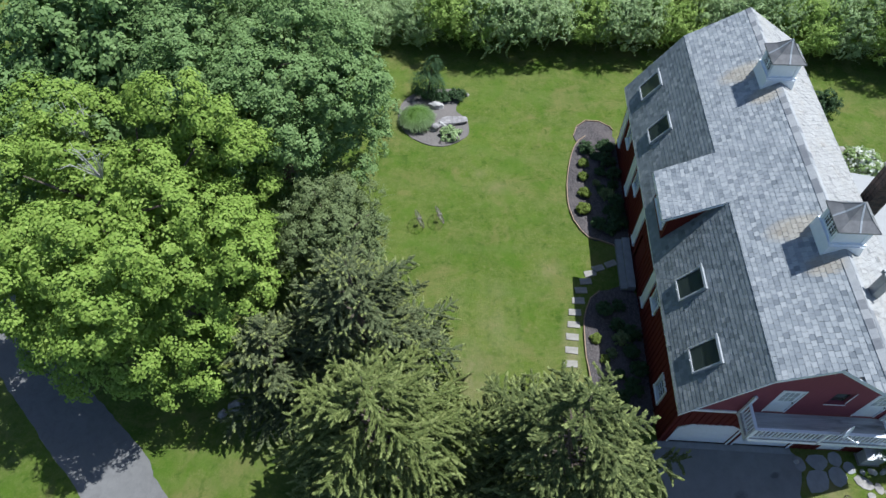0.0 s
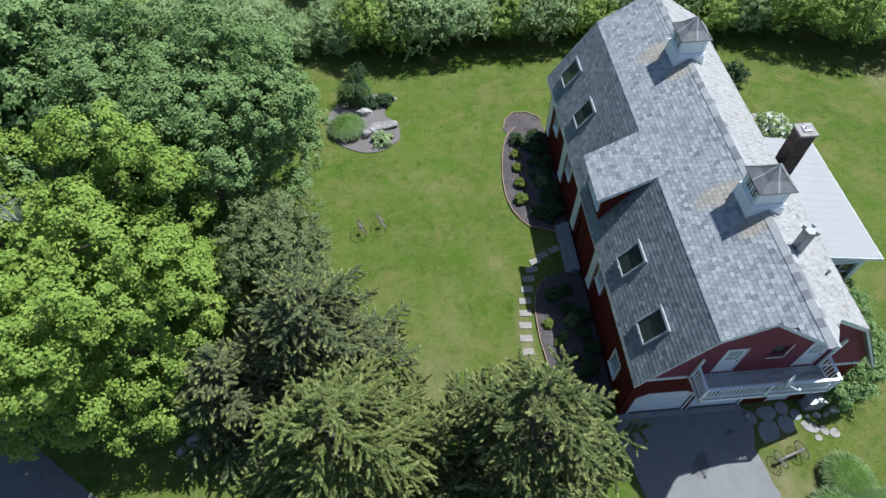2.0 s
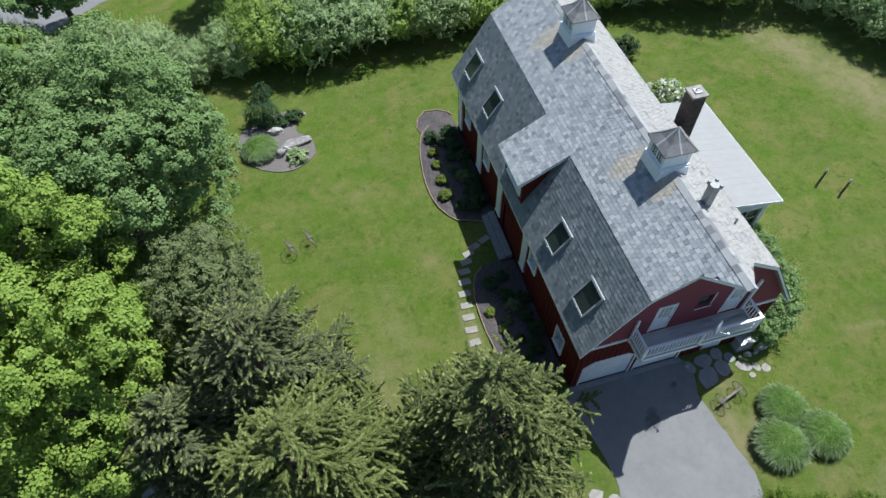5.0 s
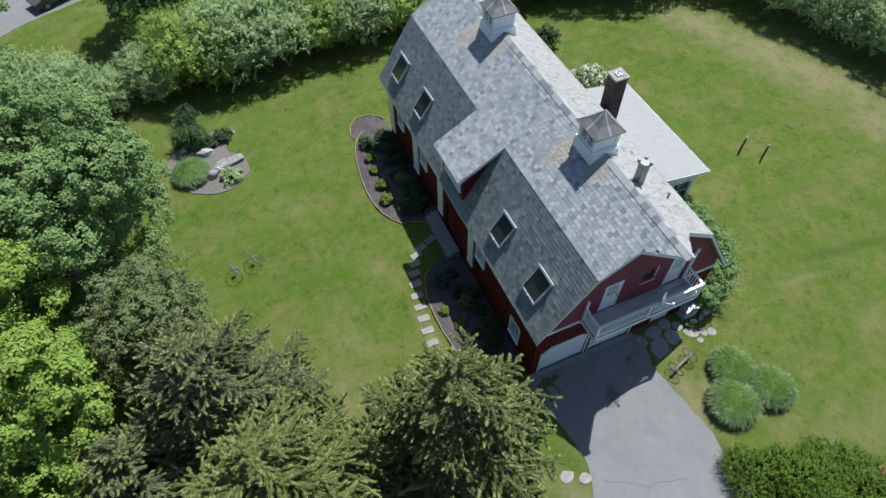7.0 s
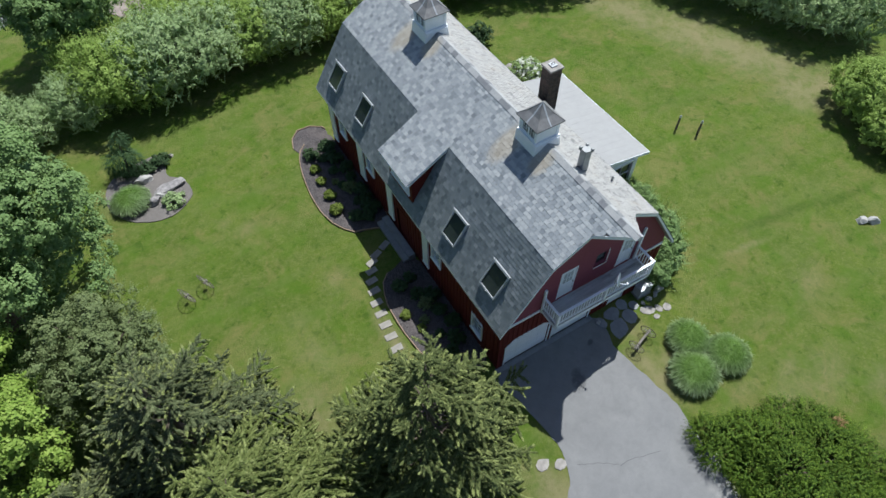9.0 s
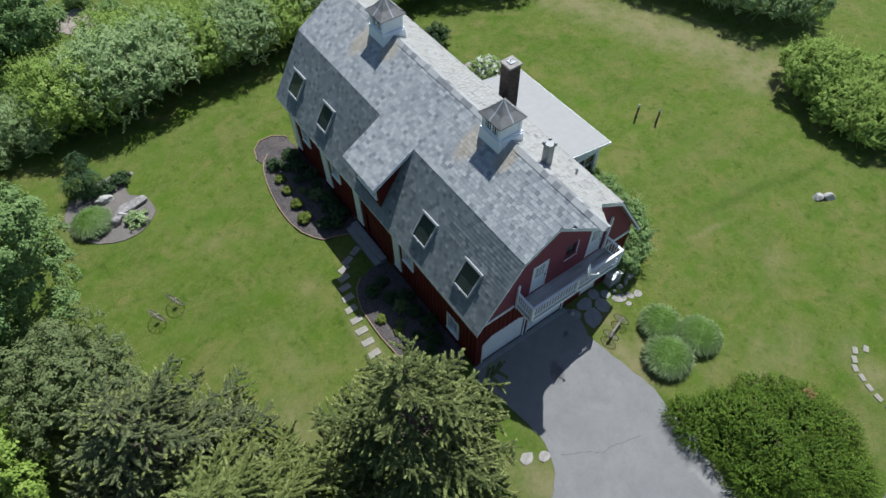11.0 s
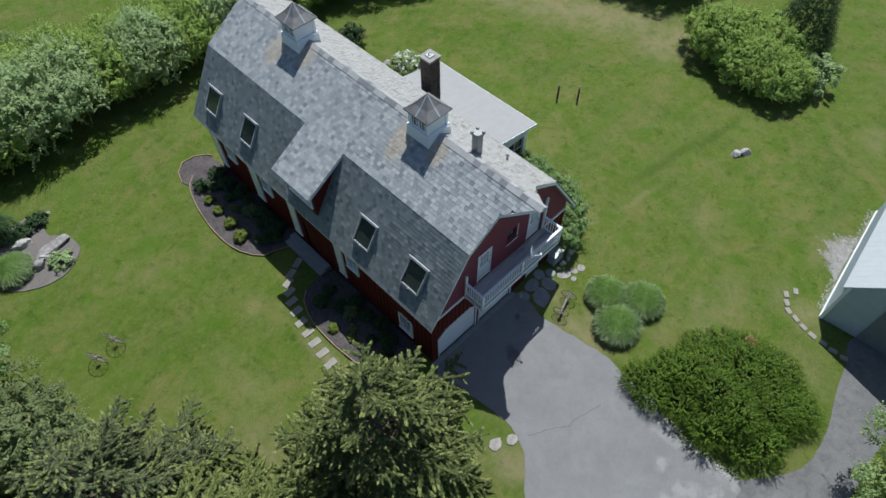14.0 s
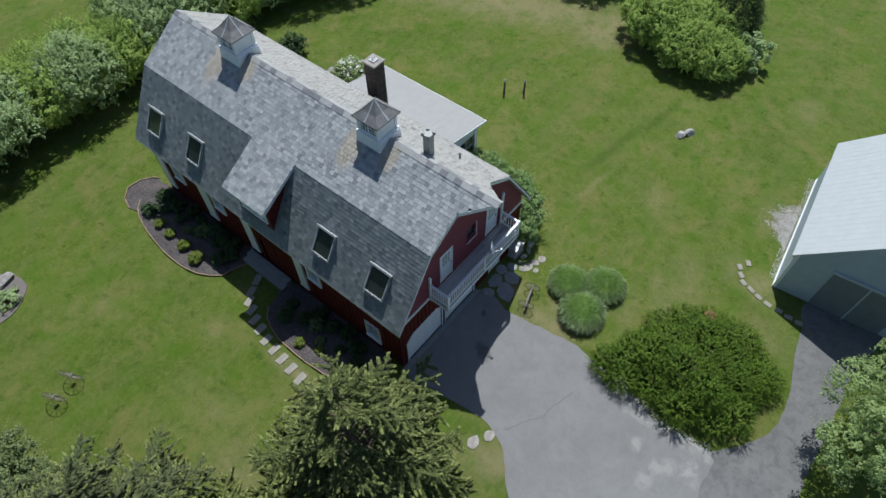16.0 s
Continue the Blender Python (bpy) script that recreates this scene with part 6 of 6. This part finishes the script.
for i in range(46):
    # lobes fill a rounded square in plan, with corners at the drive and towards the lawn
    a = i * 2.39996
    q = math.sqrt((i + 0.5) / 46)
    reach = float(np.interp((math.degrees(a) + 180) % 360 - 180, J_TURN, J_REACH))
    r0 = rngj.uniform(0.45, 0.95)
    q2 = q * (reach - 0.30 - r0 * 0.7)
    jl.append((math.cos(a) * q2, math.sin(a) * q2, 0.42 + 0.95 * (1 - q * q) + rngj.uniform(-0.38, 0.34), r0, r0 * rngj.uniform(0.5, 0.8)))
stems(jun, 72, 2.8, 1.4, 9)
part("foliage", quads("foliage", sprays(jl, 21000, 0.42, rngj, 0.25, 0.95, 12, 0.085, 0.45), M_YEW), M_YEW, jun)
part("dead_sprays", quads("dead_sprays", sprays([(2.35, 0.75, 1.08, 0.15, 0.14)], 45, 0.30, rngj, 0.7, 0.6, 9, 0.10, 0.4), M_DEAD), M_DEAD, jun, "small patch of orange-brown dead needles")


def fountain_grass(x, y, r, h, seed, n=4800):
    """A mound of long arching blades."""
    rng = np.random.default_rng(seed)
    t = thing("fountain_grass", (x, y, 0), "round clump of arching ornamental grass", "grass clump", "ornamental grass clumps")
    a = rng.uniform(0, 2 * math.pi, n)
    b = a + rng.normal(size=n) * 0.55
    reach = 0.80 * r * np.sqrt(rng.uniform(0.03, 1.0, n)) * rng.uniform(0.85, 1.15, n)
    foot = np.stack([np.cos(a), np.sin(a), 0 * a], 1) * (0.25 * r * np.sqrt(rng.random(n)))[:, None]
    out = np.stack([np.cos(b), np.sin(b), 0 * b], 1)
    sd = unit(np.stack([-np.sin(b), np.cos(b), 0 * b], 1) + rng.normal(size=(n, 3)) * 0.35)
    hh = h * rng.uniform(0.85, 1.08, n)

    def pt(f):
        fall = 1.9 * f - (1.05 + 0.45 * reach / r) * f * f
        return foot + out * (reach * f ** 1.3)[:, None] + np.array([0, 0, 1.0]) * (hh * fall)[:, None]

    q = []
    for k in range(4):
        p0, p1 = pt(k / 4), pt((k + 1) / 4)
        w0, w1 = 0.017 * (1 - 0.6 * k / 4), 0.017 * (1 - 0.6 * (k + 1) / 4)
        q.append(np.stack([p0 - sd * w0, p0 + sd * w0, p1 + sd * w1, p1 - sd * w1], 1))
    # the bent-over tops of the blades close the mound
    m = n // 2
    e = rng.uniform(0, 2 * math.pi, m)
    s = np.sqrt(rng.random(m))
    ro = np.stack([np.cos(e), np.sin(e), 0 * e], 1)
    top = ro * (s * r * 0.9)[:, None] + np.array([0, 0, 1.0]) * (h * (0.80 - 0.45 * s ** 2.5))[:, None]
    nm = unit(ro * (0.15 + 0.7 * s)[:, None] + np.array([0, 0, 1.0]) + rng.normal(size=(m, 3)) * 0.2)
    q.append(leaves(top, nm, 0.34, 0.03, rng, 0.08, ro + rng.normal(size=(m, 3)) * 0.3 - np.array([0, 0, 1.0]) * s[:, None]))
    # long tips that arch out past the mound, uneven in length
    m = n // 3
    e = rng.uniform(0, 2 * math.pi, m)
    ro = np.stack([np.cos(e), np.sin(e), 0 * e], 1)
    tip = ro * (r * rng.uniform(0.72, 1.08, m))[:, None] + np.array([0, 0, 1.0]) * (h * rng.uniform(0.22, 0.55, m))[:, None]
    nm = unit(ro * 0.55 + np.array([0, 0, 1.0]) + rng.normal(size=(m, 3)) * 0.35)
    q.append(leaves(tip, nm, 0.42, 0.030, rng, 0.06, ro + rng.normal(size=(m, 3)) * 0.28 - np.array([0, 0, 0.75])))
    part("blades", quads("blades", np.concatenate(q), M_FOUNTAIN), M_FOUNTAIN, t)
    return t


fountain_grass(9.12, -3.78, 0.98, 1.10, 81)
fountain_grass(8.02, -5.30, 1.12, 1.15, 82)
fountain_grass(10.16, -5.42, 1.02, 1.08, 83)
fountain_grass(-12.75, 20.25, 1.08, 1.05, 84)

# island bed plants
wp = thing("weeping_spruce", (-12.2, 22.9, 0), "small weeping dark green conifer in the island bed", "conifer")
rw = np.random.default_rng(85)
wl = [(0, 0, 1.1, 0.75, 1.0), (-0.55, 0.1, 0.9, 0.5, 0.8), (0.5, -0.1, 0.9, 0.55, 0.85), (0.2, 0.35, 1.9, 0.42, 0.7), (0.4, 0.5, 2.4, 0.3, 0.5)]
part("trunk", Build().tube([(0, 0, 0), (0.1, 0.2, 1.2), (0.3, 0.45, 2.4)], [0.09, 0.06, 0.02], 8), M_BARK, wp)
part("needles", quads("needles", sprays(wl, 1500, 0.38, rw, -0.9, 0.7, 9, 0.10), M_CONIFER), M_CONIFER, wp)
sm = shrub_kind("low_shrub", 303, 0.55, 0.6, M_DARKSHRUB, 0.08, 0.14, 22, "small dark green shrub in a mulch bed", lobes=4, group="small dark shrubs")
place(sm, -10.2, 22.8, 1.0, 0, True)
place(sm, -11.2, 22.5, 0.9, 40)
place(sm, -11.6, 22.3, 0.7, 90)
ltu = shrub_kind("lime_shrub", 304, 0.36, 0.46, M_LIME, 0.05, 0.09, 40, "small round lime green shrub in a mulch bed", dens=1.6, lobes=4, group="small lime shrubs")
lime = [(-2.2, 17.0), (-2.3, 15.9), (-2.32, 14.55), (-2.45, 13.3), (-2.4, 4.95), (-2.05, 3.85)]
for i, (x, y) in enumerate(lime):
    place(ltu, x, y, (0.85, 0.8, 0.95, 1.05, 0.72, 0.6)[i], 50 * i, i == 0)
rb = random.Random(77)
for x, y, s in ((-1.9, 18.2, 0.85), (-1.4, 17.6, 0.6), (-0.8, 18.4, 0.95), (-0.7, 17.2, 0.9), (-1.25, 16.35, 0.6), (-0.5, 16.1, 0.8), (-0.6, 15.2, 0.6), (-1.3, 14.9, 0.5), (-0.55, 14.1, 0.8), (-0.5, 13.2, 0.75), (-1.05, 13.3, 0.55), (-0.55, 12.4, 1.0), (-1.65, 12.3, 0.8), (-1.0, 11.9, 0.7),
                (-1.85, 6.7, 0.75), (-1.05, 6.9, 0.6), (-1.3, 5.75, 0.65), (-0.55, 5.3, 0.8), (-0.75, 4.35, 0.7), (-0.5, 3.4, 0.75), (-1.4, 3.1, 0.5), (-0.8, 2.4, 0.8), (-1.5, 1.8, 0.7)):
    place(sm, x, y, s, rb.uniform(0, 360))
gs = shrub_kind("low_plant", 305, 0.5, 0.35, M_OLIVE, 0.07, 0.12, 20, "low pale green ground cover plant in the island bed", lobes=4)
place(gs, -10.55, 19.1, 1.3, 0, True)
gp = shrub_kind("grey_shrub", 308, 0.42, 0.5, M_GREYLEAF, 0.06, 0.12, 22, "small grey-leaved shrub in the shaded mulch bed", lobes=4, group="small grey shrubs")
for i, (x, y, s) in enumerate(((-1.0, 14.45, 1.0), (-1.15, 5.0, 0.9), (-1.7, 4.2, 0.6), (-1.55, 15.4, 0.55))):
    place(gp, x, y, s, 60 * i, i == 0)

# shrubs on the east side
es = shrub_kind("green_shrub", 306, 1.3, 1.9, M_OAK, 0.075, 0.20, 30, "leafy green shrub against the east side of the house", lobes=7, group="shrubs on the east side", shoots=350)
for i, (x, y, s) in enumerate(((12.4, 4.7, 0.85), (13.2, 4.4, 0.6), (11.4, 3.4, 0.9), (11.6, 1.9, 1.15), (10.6, 0.75, 1.2))):
    place(es, x, y, s, 70 * i, i == 0)
place(es, -5.2, 39.4, 0.9, 20)
place(es, -6.6, 43.6, 0.8, 100)
ds = shrub_kind("round_shrub", 307, 1.0, 1.5, M_DARKSHRUB, 0.09, 0.22, 26, "dark rounded shrub on the lawn behind the house", lobes=5)
place(ds, 13.3, 22.4, 1.05, 0, True)
hy = thing("hydrangea", (14.2, 17.2, 0), "flowering shrub with many white blossoms", "shrub")
rr = np.random.default_rng(91)
hl = [(0, 0, 0.7, 1.1, 0.7), (0.6, -0.5, 0.7, 0.6, 0.5), (-0.6, 0.5, 0.7, 0.6, 0.5)]
part("foliage", quads("foliage", crown(hl, 0.2, 24, 0.1, rr, 1.0), M_YOUNG), M_YOUNG, hy)
stems(hy, 92, 1.0, 1.2, 6)
c = crown(hl, 0.10, 12, 0.065, rr, 0.16, 0.1, 0.0)
c[:, :, 2] += 0.14
part("blossoms", quads("blossoms", c, M_PETAL), M_PETAL, hy, "white blossoms")
# stone shape added in place of a tan patch of soil
stone("boulder", 13.6, 18.9, 0.7, 0.5, 0.35, M_STONE, "low pale mound standing in for a tan soil patch beside the flowering shrub", "boulder", 110)


# ---- parked car beyond the hedge ----
def car(x, y, turn):
    c = thing("car", (x, y, 0), "dark grey car parked on the lane beyond the hedge", "car", turn=turn)
    body = Build()
    prof = [(-2.2, 0.35), (-2.25, 0.75), (-1.6, 0.95), (-0.9, 1.42), (0.7, 1.46), (1.5, 1.02), (2.15, 0.85), (2.25, 0.4)]
    body.prism([(px_, -0.86, pz) for px_, pz in prof], (0, 1.72, 0))
    part("body", body, plain("grey_car_paint", (0.095, 0.097, 0.102), 0.35, 0.2, 0.05), c, bevel=0.06)
    part("window", Build().prism([(-0.85, -0.875, 1.0), (-0.72, -0.875, 1.36), (0.62, -0.875, 1.38), (1.2, -0.875, 1.03)], (0, 1.75, 0)), M_GLASS, c)
    for wx in (-1.4, 1.4):
        for wy in (-0.82, 0.82):
            w = part("wheel", Build().ring((wx, wy, 0.33), (0, 1, 0), 0.25, 0.08, 20, 6), plain("tyre_rubber", (0.03, 0.03, 0.03), 0.8), c)
            part("rim", Build().tube([(wx, wy - 0.06, 0.33), (wx, wy + 0.06, 0.33)], 0.19, 14), M_LEAD, w)


car(-18.9, 44.3, 26)

# ---- pieces of walls and roofs ----
board_batten(gable_low, "y", Y0, 0.12, W - 0.12, 0.05, FLOOR2 - 0.14, GAR + [ENTRY], 0.28)
board_batten(west, "x", 0.0, 0.1, Y1 - 0.1, 0.05, 3.90, W_WINDOWS + [FRONT_DOOR] + [(ya, yb, 0.55, 3.85) for ya, yb in PANELS], 0.30)
bk = [Build().box((-0.098, -0.012, 0), (0.098, 0.012, 0.06)).mesh("brick", M_BRICK)]
nz = int((CHH - 0.07 - 6.6) / 0.072)
for i in range(nz):
    z = 6.6 + i * 0.072
    for side in range(2):
        for k in range(3):
            u = -hw + 0.12 + k * 0.24 + (0.0 if i % 2 else -0.03)
            ob = part("brick", bk[0], M_BRICK, chim)
            ob.matrix_local = pose(CHX + u, CHY - hw, z) if side == 0 else pose(CHX - hw, CHY + u, z, 0, 0, 90)
for face, (p, q) in FACES.items():
    o, up, n, ln = slope_frame(p, q)
    def in_dormer(s, y, face=face):
        return face == "west_low" and DORM[0] + 0.3 < y < DORM[1] - 0.3 and s > 1.0
    single = (lambda s, y: y < 3.2) if face == "west_up" else None
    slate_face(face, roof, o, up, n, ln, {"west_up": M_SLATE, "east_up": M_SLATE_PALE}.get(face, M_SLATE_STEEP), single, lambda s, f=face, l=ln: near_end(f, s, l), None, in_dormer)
slate_face("dormer", dormer, do, du, dn, dl, M_SLATE, None, lambda s: DORM[0], lambda s: DORM[1])
